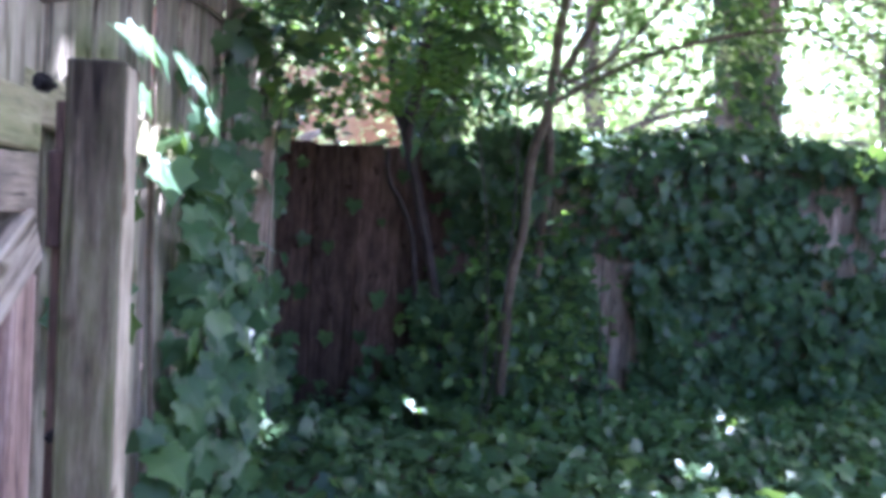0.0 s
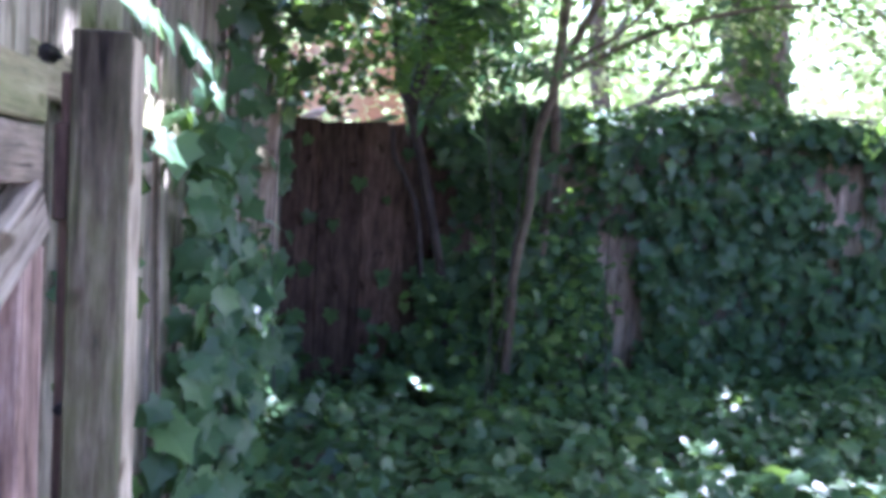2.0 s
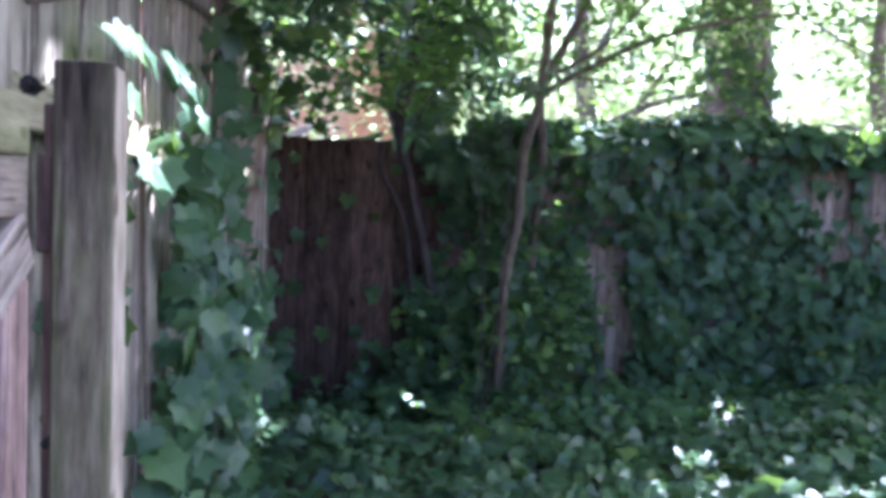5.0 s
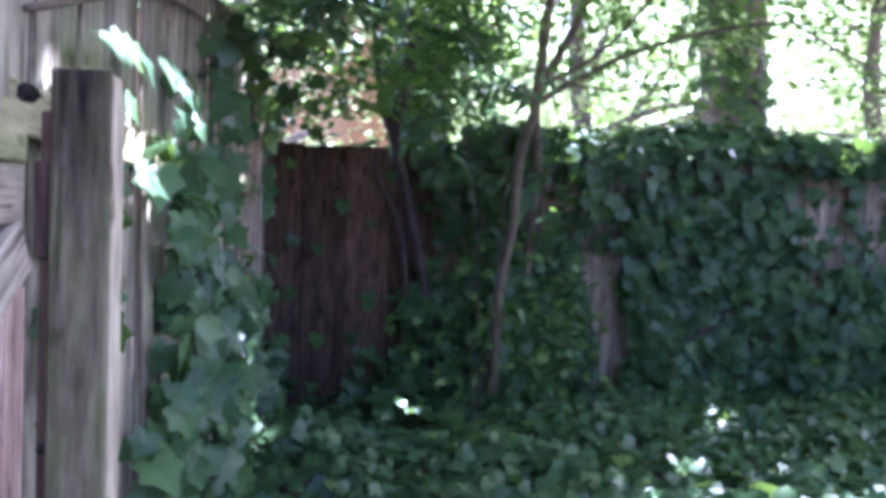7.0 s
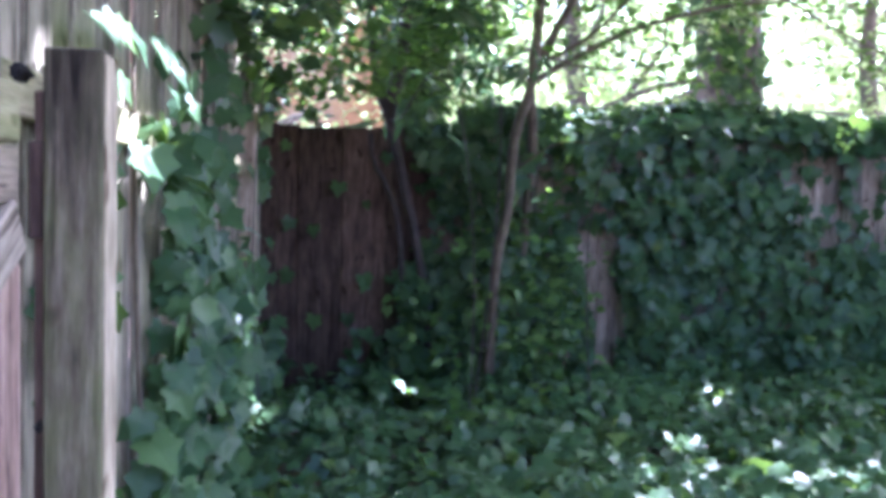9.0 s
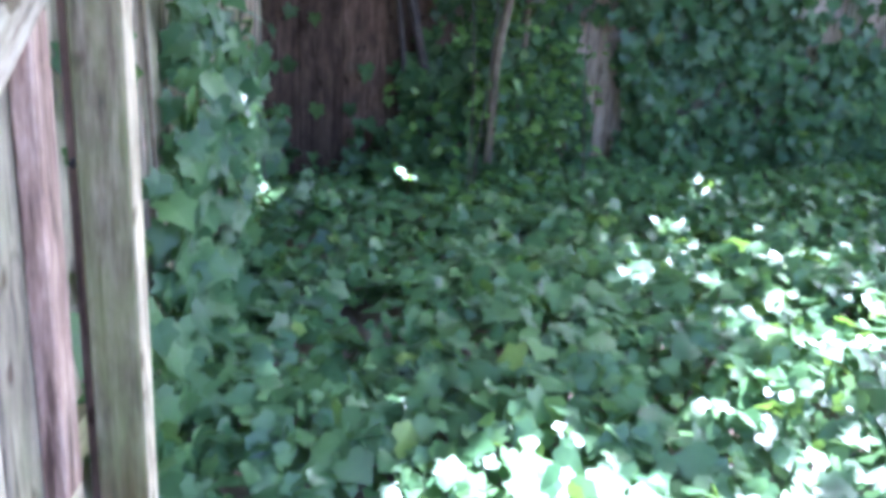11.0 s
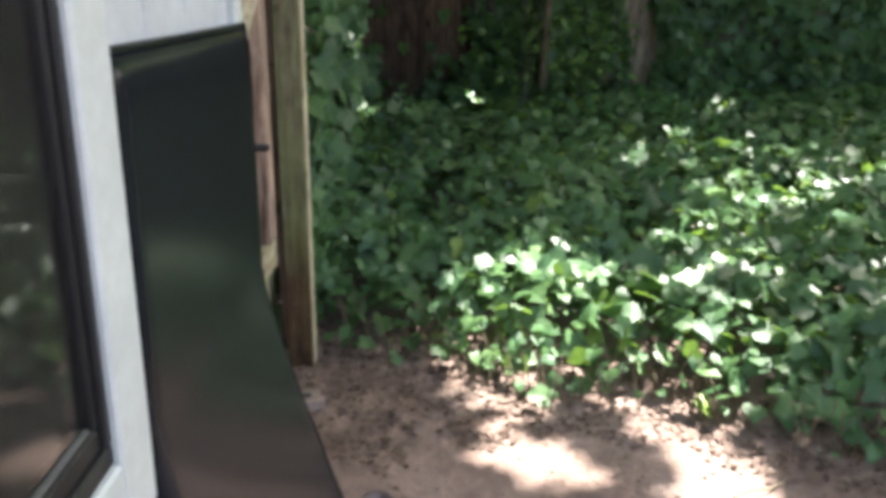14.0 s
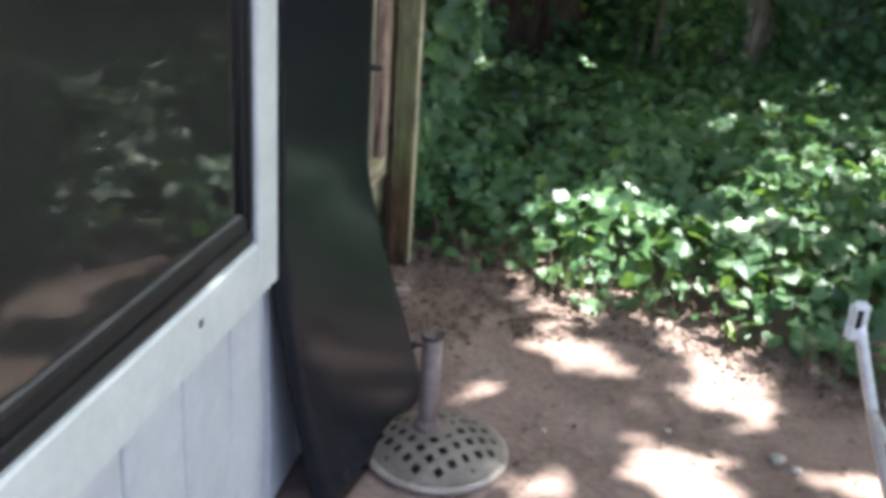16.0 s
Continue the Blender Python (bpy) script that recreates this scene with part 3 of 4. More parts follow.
# ---- gate between house corner and post ----
def build_gate():
    g = thing("garden_gate", (-0.55, 0.98, 0.0), "weathered wooden garden gate, closed, with rails and diagonal brace", "gate")
    o = g.location
    shapes = [board_mesh("board", M_GATE, 0.138, 0.018, 2.02, 40 + i) for i in range(3)]
    for i in range(7):
        ob = new("board", shapes[i % 3])
        ob.parent = g
        ob.matrix_basis = Matrix.Translation((-0.008, 0.555 + 0.141 * i - o.y, 0.05 + 0.01 * (i % 2))) @ pose(0, 0, 0, 0, 0.2 * (i % 3 - 1), 90)
    x0, x1 = 0.002, 0.042
    part("rail", box((x0, 0.50 - o.y, 1.605), (x1, 1.43 - o.y, 1.695), 0.004), M_GATE_Y, g, "mossy top rail")
    part("rail", box((x0, 0.50 - o.y, 1.512), (x1 - 0.003, 1.43 - o.y, 1.600), 0.004), M_GATE_H, g)
    part("rail", box((x0, 0.50 - o.y, 0.45), (x1, 1.43 - o.y, 0.54), 0.004), M_GATE_H, g, "pale bottom rail")
    part("stile", box((x0, 1.335 - o.y, 0.545), (x1 + 0.002, 1.425 - o.y, 1.42), 0.004), M_STILE, g, "reddish weathered stile")
    a, b = Vector((0, 1.47 - o.y, 1.512)), Vector((0, 0.50 - o.y, 0.95))
    length = (b - a).length
    br = part("brace", box((x0 + 0.001, -0.045, 0.06), (x1 + 0.006, 0.045, length), 0.004), M_GATE_D, g, "diagonal brace")
    along = (b - a).normalized()
    side = along.cross(Vector((1, 0, 0)))
    turn = Matrix((Vector((1, 0, 0)), side, along)).transposed()
    br.matrix_basis = Matrix.Translation(a) @ turn.to_4x4()
    # iron peg that stands out from the hinge side
    pts = [(0.0, 0.535, 1.057), (0.05, 0.535, 1.057), (0.17, 0.535, 1.057), (0.205, 0.535, 1.057), (0.212, 0.535, 1.057)]
    v, f = tube([Vector((x, y - o.y, z)) for x, y, z in pts], [0.0105, 0.0105, 0.0100, 0.0105, 0.006], 12)
    peg = part("iron_peg", mesh_of("iron_peg", v, f, M_STEEL, True), M_STEEL, g, "black iron peg")
    part("peg_plate", box((0.0015, 0.505 - o.y, 1.02), (0.008, 0.565 - o.y, 1.095), 0.003), M_STEEL, peg)
    # latch by the post
    latch = part("latch", box((0.004, 1.480 - o.y, 1.708), (0.026, 1.524 - o.y, 1.736), 0.005, 2), M_STEEL, g, "black iron gate latch")
    part("latch_bar", box((0.026, 1.452 - o.y, 1.716), (0.032, 1.520 - o.y, 1.725), 0.002), M_STEEL, latch)
    for z in (0.56, 0.70):
        part("catch", box((0.0, 1.432 - o.y, z), (0.02, 1.455 - o.y, z + 0.05), 0.003), M_STEEL, g)


build_gate()


# ---- umbrella stand ----
def build_stand():
    s = thing("umbrella_stand", (-0.012, 0.04, 0.0), "taupe cast umbrella stand with lattice dome and brown tube", "umbrella stand")
    rx, top, rim = 0.208, 0.095, 0.022

    def dome(x, y):
        return rim + (top - rim) * max(0.0, 1 - (math.hypot(x, y) / rx) ** 2.2)

    bm = bmesh.new()
    grid, n, hole = {}, 76, 0.047
    cell = 2 * rx / n

    def solid(x, y):
        r = math.hypot(x, y)
        if r > rx - 0.004:
            return False
        if r > rx - 0.026 or r < 0.05:
            return True
        u, v = (x + y) / 1.4142, (x - y) / 1.4142
        return abs(u / hole - round(u / hole)) > 0.24 or abs(v / hole - round(v / hole)) > 0.24

    def vert(i, j):
        if (i, j) not in grid:
            x, y = -rx + cell * i, -rx + cell * j
            grid[(i, j)] = bm.verts.new((x, y, dome(x, y)))
        return grid[(i, j)]

    for i in range(n):
        for j in range(n):
            if solid(-rx + cell * (i + 0.5), -rx + cell * (j + 0.5)):
                bm.faces.new((vert(i, j), vert(i + 1, j), vert(i + 1, j + 1), vert(i, j + 1)))
    bmesh.ops.solidify(bm, geom=bm.faces[:], thickness=0.008)
    part("lattice_dome", bm, M_RESIN, s)
    ringline = [(rx * math.cos(a), rx * math.sin(a), 0.012) for a in np.linspace(0, math.tau, 49)]
    v, f = tube(ringline, [0.012] * 49, 8)
    part("rim", mesh_of("rim", v, f, M_RESIN, True), M_RESIN, s)
    # dark underside weight
    bm = bmesh.new()
    bmesh.ops.create_cone(bm, segments=40, radius1=rx - 0.015, radius2=rx - 0.06, depth=0.03, cap_ends=True, matrix=Matrix.Translation((0, 0, 0.016)))
    part("weight", bm, M_STEEL, s, "dark underside seen through the lattice")
    v, f = tube([(-0.035, 0, 0.07), (-0.035, 0, 0.10), (-0.035, 0, 0.115)], [0.043, 0.042, 0.033], 20)
    part("collar", mesh_of("collar", v, f, M_TUBE, True), M_TUBE, s)
    prof = [(0.030, 0.08), (0.030, 0.392), (0.025, 0.392), (0.025, 0.1)]
    verts, faces = [], []
    for r, z in prof:
        verts += [(-0.035 + r * math.cos(math.tau * k / 24), r * math.sin(math.tau * k / 24), z) for k in range(24)]
    for i in range(3):
        faces += [(i * 24 + k, i * 24 + (k + 1) % 24, (i + 1) * 24 + (k + 1) % 24, (i + 1) * 24 + k) for k in range(24)]
    faces.append(tuple(72 + k for k in range(24)))
    t = part("tube", mesh_of("tube", verts, faces, M_TUBE, True), M_TUBE, s, "brown painted metal tube")
    line = [(-0.035 + 0.030 * math.cos(a), 0.030 * math.sin(a), 0.389) for a in np.linspace(0, math.tau, 25)]
    v, f = tube(line, [0.004] * 25, 6)
    part("tube_rim", mesh_of("tube_rim", v, f, M_STEEL, True), M_STEEL, t, "dark rim")
    v, f = tube([(-0.062, -0.002, 0.355), (-0.08, -0.003, 0.355)], [0.005, 0.005], 8)
    k = part("screw", mesh_of("screw", v, f, M_STEEL, True), M_STEEL, t)
    bm = bmesh.new()
    bmesh.ops.create_uvsphere(bm, u_segments=12, v_segments=8, radius=0.012, matrix=Matrix.Translation((-0.086, -0.003, 0.355)) @ Matrix.Diagonal((0.8, 1, 1, 1)))
    part("knob", bm, M_STEEL, t, "black tightening knob", True)


build_stand()


# ---- white metal chair at the yard's edge ----
def build_chair():
    c = thing("garden_chair", (1.45, 0.15, 0.0), "white enamelled metal folding garden chair, leaning back", "chair")
    o = c.location

    def rod(name, pts, r, label=""):
        line = [Vector(p) - o for p in smooth_line(pts, 4)]
        v, f = tube(line, [r] * len(line), 10)
        part(name, mesh_of(name, v, f, M_ALU, True), M_ALU, c, label)

    for dy in (0.0, -0.46):
        rod("back_post", [(1.075, 0.0 + dy, 0.60), (1.12, dy, 0.47), (1.19, dy, 0.28), (1.30, dy, 0.016)], 0.016)
        rod("front_leg", [(1.20, dy + 0.02, 0.38), (1.36, dy + 0.02, 0.36), (1.56, dy + 0.02, 0.012)], 0.011)
        bm = box((1.042, dy - 0.014, 0.555), (1.092, dy + 0.014, 0.668), 0.011, 3)
        bmesh.ops.translate(bm, vec=-o, verts=bm.verts)
        part("end_loop", bm, M_ALU, c, "flattened white tube end")
        part("slot", box(Vector((1.058, dy - 0.0148, 0.595)) - o, Vector((1.076, dy + 0.0148, 0.648)) - o, 0.002), M_STEEL, c)
    rod("crossbar", [(1.16, -0.012, 0.36), (1.16, -0.23, 0.36), (1.16, -0.448, 0.36)], 0.009)
    rod("crossbar", [(1.27, -0.012, 0.09), (1.27, -0.23, 0.09), (1.27, -0.448, 0.09)], 0.009)
    for i in range(6):
        x = 1.21 + 0.06 * i
        part("slat", box(Vector((x, -0.48, 0.385 - 0.004 * i)) - o, Vector((x + 0.045, 0.0, 0.397 - 0.004 * i)) - o, 0.003), M_ALU, c)


build_chair()


# ---- stones and a cored brick ----
def pebble(at, r, squash, seed):
    bm = bmesh.new()
    bmesh.ops.create_icosphere(bm, subdivisions=3, radius=r)
    for v in bm.verts:
        v.co *= 1 + 0.25 * noise.noise(v.co / r * 0.9 + Vector((seed, 0, 0)))
        v.co.z *= squash
    ob = part("pebble", bm, M_STONE, None, smooth=True)
    ob.location = (*at, r * squash * 0.7)
    tagged(ob, "pale rounded pebble lying on bare soil", "stone", "pebbles on the soil")


pebble((1.03, 0.27), 0.026, 0.6, 1)
pebble((1.075, 0.225), 0.018, 0.6, 4)
pebble((0.70, 0.36), 0.011, 0.6, 7)
pebble((0.30, 0.25), 0.010, 0.6, 9)
twig_line = smooth_line([(0.93, 0.62, 0.012), (1.0, 0.66, 0.016), (1.07, 0.68, 0.012), (1.14, 0.74, 0.014)], 4)
v, f = tube(twig_line, [0.005 - 0.0002 * i for i in range(len(twig_line))], 6, 0.2)
tagged(part("twig", mesh_of("twig", v, f, M_BARK, True), M_BARK), "thin bent brown twig lying on soil", "twig")
brick_thing = thing("cored_brick", (-0.40, 1.17, 0.0), "pale broken cored brick lying by the gate", "brick")
brick_thing.rotation_euler = (0, 0, radians(24))
part("body", box((-0.10, -0.045, 0.0), (0.07, 0.045, 0.045), 0.006), M_CLAY, brick_thing)
# black discs on the solid top paint the shade of the core holes
for hx, hy in [(-0.05, 0.0), (0.02, 0.0)]:
    v, f = tube([(hx, hy, 0.0456), (hx, hy, 0.0470)], [0.017, 0.016], 14)
    part("core_hole_disc", mesh_of("core_hole_disc", v, f, M_STEEL, False), M_STEEL, brick_thing, "dark disc for a shaded core hole")

# ---- ivy over the ground ----
def ivy_on_ground():
    n = 31000
    x, y = rng.uniform(-0.62, 6.1, n), rng.uniform(0.1, 6.05, n)
    e = ivy_edge(x)
    inside = y - e
    near = np.clip(inside / 0.5, 0, 1)
    keep = (inside > -0.03) & (rng.random(n) < 0.25 + 0.75 * near) & ~((x < -0.38) & (y < 1.62))
    keep &= ~(np.hypot((x - 0.27) / 0.16, (y - 4.95) / 0.3) < 1)
    # a bare dark hollow among the leaves
    keep &= ~((np.hypot((x - 0.07) / 0.13, (y - 3.16) / 0.26) < 1) & (rng.random(n) < 0.97))
    keep &= ~((x < 0.1) & (y > 4.75) & (rng.random(n) < 0.93))
    x, y, near = x[keep], y[keep], near[keep]
    p = np.stack([x, y, np.zeros(len(x))], 1)
    hump = 0.5 + 0.5 * fbm(p, 1.7)
    top = (0.07 + 0.20 * near) * (0.75 + 0.5 * hump)
    # the carpet heaps up in the middle of the yard, and before the bare corner
    top += 0.13 * np.exp(-((y - 2.7) / 0.9) ** 2) * np.clip((x - 0.1) / 0.6, 0, 1)
    top += 0.13 * np.exp(-((x + 0.25) / 0.35) ** 2 - ((y - 4.3) / 0.35) ** 2)
    z = ground_z(x, y) + top * (1 - 0.65 * rng.random(len(x)) ** 2.2) + 0.01
    p[:, 2] = z
    nrm = scatter_dirs(len(x), (0.05, -0.30, 1.0), 0.46)
    ang = rng.uniform(0, math.tau, len(x))
    tip = np.stack([np.cos(ang), np.sin(ang) - 0.5, -0.3 + 0 * ang], 1)
    size = (0.038 + 0.074 * rng.random(len(x)) ** 1.4) * (0.75 + 0.25 * near)
    return p, nrm, tip, size


ground_ivy = thing("ground_ivy", (1.5, 3.0, 0), "dense dark green ivy covering the ground", "ivy", kind="stuff")
p, nrm, tip, size = ivy_on_ground()
pick = np.argsort((p[:, 0] - 0.6) ** 2 + (p[:, 1] - 1.2) ** 2)
first, rest = pick[:300], pick[300:]
off = np.array(ground_ivy.location)
for shape, some in ((IVY, rest[::2]), (IVY_LOBED, rest[1::2])):
    part("foliage", leaves("foliage", shape, p[some] - off, nrm[some], tip[some], size[some], M_IVY), M_IVY, ground_ivy)
single_leaves(ground_ivy, IVY, p[first], nrm[first], tip[first], size[first], M_IVY)

# bare stems at the ivy's edge
v_all, f_all = [], []
for i in range(170):
    sx = rng.uniform(-0.3, 2.4)
    sy = float(ivy_edge(sx)) + rng.uniform(-0.02, 0.3)
    h = rng.uniform(0.08, 0.22)
    lean = rng.normal(0, 0.05, 2)
    v, f = tube(smooth_line([(sx, sy, 0.0), (sx + lean[0] * 0.4, sy + lean[1] * 0.5, h * 0.5), (sx + lean[0], sy + lean[1], h)], 2), [0.0025] * 5, 4)
    f_all += [tuple(q + len(v_all) for q in ff) for ff in f]
    v_all += v
part("stems", mesh_of("stems", [v - ground_ivy.location for v in v_all], f_all, M_BARK), M_BARK, ground_ivy, "thin brown ivy stems")

# dry leaves on the soil
n = 24000
x, y = rng.uniform(-0.66, 3.0, n), rng.uniform(-0.6, 1.9, n)
d = ivy_edge(x) - y
dense = np.where(x < 0.35, np.where(d < np.where(x < 0.0, 0.75, 0.42), 0.9, 0.05), np.where(d < 0.22, 0.7, 0.02))
keep = (rng.random(n) < dense) & (d > -0.4) & ~((x < -0.1) & (y < 0.5)) & ~((x < -0.36) & (y < 0.75))
x, y = x[keep], y[keep]
p = np.stack([x, y, ground_z(x, y) + rng.uniform(0.001, 0.010, len(x))], 1)
part_litter = tagged(part("leaf_litter", leaves("leaf_litter", OVAL, p, scatter_dirs(len(x), (0, 0, 1), 0.16), scatter_dirs(len(x), (0, 0, 0), 1.0), rng.uniform(0.010, 0.032, len(x)), M_LITTER), M_LITTER), "dry brown leaf litter along the ivy", "leaf litter", kind="stuff")


# ---- ivy climbing the fences ----
def open_to_sun(p):
    """Leaves that leave open the one narrow gap through which sun reaches the dark corner."""
    d = p - np.array((0.29, 5.17, 0.50))
    far = d @ np.array(SUN)
    return (far < 0.25) | (np.linalg.norm(d - far[:, None] * np.array(SUN), axis=1) > 0.10)


def climbing(name, label, u0, u1, z0, z1, count, to_place, out, cover, size, singles=0, near=(0, 0, 0)):
    u, z = rng.uniform(u0, u1, count), rng.uniform(z0, z1, count)
    dens, thick = cover(u, z)
    keep = rng.random(count) < dens
    u, z, thick = u[keep], z[keep], thick[keep]
    depth = thick * (1 - rng.random(len(u)) ** 1.6 * 0.8)
    p = to_place(u, z, depth)
    fine = open_to_sun(p)
    u, p = u[fine], p[fine]
    nrm = scatter_dirs(len(u), np.array(out) + np.array((0, 0, 0.35)), 0.46)
    tip = scatter_dirs(len(u), (0, 0, -1.0), 0.34)
    s = rng.uniform(*size, len(u))
    t = thing(name, to_place(np.array([(u0 + u1) / 2]), np.array([0.2]), np.array([0.1]))[0], label, "ivy", kind="stuff")
    off = np.array(t.location)
    order = np.argsort(((p - np.array(near)) ** 2).sum(1))
    a, b = order[:singles], order[singles:]
    part("foliage", leaves("foliage", IVY_LOBED, p[b] - off, nrm[b], tip[b], s[b], M_IVY), M_IVY, t)
    if singles:
        single_leaves(t, IVY_LOBED, p[a], nrm[a], tip[a], s[a], M_IVY)
    return t


def fence_stem(pts, r):
    """A bare ivy stem clinging to the boards."""
    ob = limb("stem", pts, r, r * 0.6, M_BARK, None, 6, 0.3)
    tagged(ob, "brown woody ivy stem clinging to fence boards", "ivy stem", "ivy stems on the fences")


for y, lean in ((2.05, 0.25), (2.7, -0.2), (3.4, 0.3), (4.3, -0.25)):
    fence_stem([(SIDE_X + 0.03, y, 0.02), (SIDE_X + 0.035, y + lean * 0.3, 0.6), (SIDE_X + 0.03, y + lean * 0.7, 1.2), (SIDE_X + 0.03, y + lean, 1.95)], 0.009)


def side_cover(u, z):
    q = np.stack([u, z, np.full(len(u), 3.3)], 1)
    f = fbm(q, 1.5)
    low = np.clip((1.0 - z) / 0.9, 0, 1)
    d = np.clip(0.34 + 1.25 * f + 0.5 * low, 0.02, 1)
    d = np.where(z > 1.75, d * 0.25, d)
    d = np.where((u > 4.35) & (z > 0.7) & (z < 1.6), d * 0.3, d)
    d = np.where((u > 2.95) & (u < 3.2) & (z > 0.6) & (z < 1.2), d * 0.35, d)
    return d, 0.07 + 0.10 * low + 0.05 * np.clip(f, 0, 1)


climbing("climbing_ivy", "large-leaved ivy climbing the grey side fence", 1.76, 6.0, 0.1, 2.3, 2800,
         lambda u, z, d: np.stack([SIDE_X + 0.03 + d, u, z], 1), (0.85, -0.55, 0), side_cover, (0.08, 0.14), 200, (-0.5, 1.7, 1.2))


def back_cover(u, z):
    q = np.stack([u, z, np.full(len(u), 8.1)], 1)
    f = fbm(q, 1.3)
    thick = 0.10 + 0.42 * np.clip(f + 0.25, 0, 1) + 0.12 * np.clip((1.0 - z) / 0.8, 0, 1)
    d = np.clip(0.80 + 0.1 * np.clip((u - 1.8) / 0.4, 0, 1) + 1.3 * fbm(q + 5.0, 2.2), 0.06, 1)
    bare = u < 0.42 + 0.12 * np.sin(z * 5)
    low = z < np.where(u < -0.05, 0.34, 0.70) + 0.10 * f
    d = np.where(bare & ~low, 0.008, d)
    gap = (u > 1.53 - 0.05 * np.sin(z * 6)) & (u < 1.82 + 0.05 * np.sin(z * 9)) & (z > 0.46) & (z < 1.42)
    d = np.where(gap, 0.0, d)
    gap2 = (u > 1.58) & (u < 1.8) & (z >= 1.42) & (z < 1.9)
    d = np.where(gap2, 0.25, d)
    thin = (u > 2.3) & (z > 1.55) & (z < 2.05)
    d = np.where(thin, np.clip(0.6 + 1.2 * f, 0.1, 1), d)
    spot = np.hypot((u - 3.15) / 0.22, (z - 1.72) / 0.25) < 1
    d = np.where(spot, 0.12, d)
    edge = np.hypot((u - 3.75) / 0.25, (z - 1.75) / 0.4) < 1
    d = np.where(edge, 0.15, d)
    d = np.where((u > 1.75) & (u < 2.6) & (z > 1.72) & (z < 2.0), 0.30 + 0.6 * np.clip(f, 0, 1), d)
    d = np.where((u > 3.2) & (z > 1.3) & (z < 2.02), d * 0.4, d)
    d = np.where((u < 0.7) & (z > 2.1), 0.0, d)
    column = np.clip(1 - np.abs(u - 0.95) / 0.6, 0, 1)
    return d, thick + 0.22 * column


climbing("climbing_ivy", "dense dark ivy hanging over the back fence", -0.6, 6.1, 0.15, 2.2, 15000,
         lambda u, z, d: np.stack([u, BACK_Y - 0.03 - d, z], 1), (-0.1, -1.0, 0), back_cover, (0.06, 0.115))

# ivy mound along the fence's top
n = 2600
u = rng.uniform(0.75, 6.1, n)
a = rng.uniform(-0.2, math.pi, n)
r = 0.10 + 0.11 * rng.random(n)
p = np.stack([u, BACK_Y - 0.02 - r * 1.3 * np.cos(a), 2.06 + r * np.sin(a) + 0.04 * np.sin(u * 3.1)], 1)
mound = thing("ivy_crest", (3.4, BACK_Y, 2.05), "sunlit ivy mounded along the top of the back fence", "ivy", kind="stuff")
part("foliage", leaves("foliage", IVY, p - np.array(mound.location), np.stack([0 * u, -np.cos(a), np.sin(a) + 0.4], 1) + rng.normal(0, 0.35, (n, 3)), scatter_dirs(n, (0, -0.4, -0.6), 0.6), rng.uniform(0.05, 0.09, n), M_IVY), M_IVY, mound)


# ---- shrubs and small trees ----
def sprays(parent, tips_at, mat, shape, size, count, reach, droop=0.3, name="foliage", face=(0, -0.1, 1.0), stretch=(1, 1, 1)):
    """Leaves held in sprays round points."""
    ps, ns, ts, ss = [], [], [], []
    for at in tips_at:
        k = rng.poisson(count)
        d = rng.normal(0, 1, (k, 3))
        d[:, 2] = d[:, 2] * 0.5 + 0.05
        d *= np.array(stretch)
        d /= np.linalg.norm(d, axis=1, keepdims=True)
        ps.append(np.array(at) + d * reach * rng.random((k, 1)) ** 0.5)
        ts.append(d + np.array((0, 0, -droop)))
        ns.append(rng.normal(0, 0.45, (k, 3)) + np.array(face))
        ss.append(rng.uniform(*size, k))
    p, ns, ts, ss = np.concatenate(ps), np.concatenate(ns), np.concatenate(ts), np.concatenate(ss)
    fine = open_to_sun(p)
    return part(name, leaves(name, shape, p[fine] - np.array(parent.location), ns[fine], ts[fine], ss[fine], mat), mat, parent)


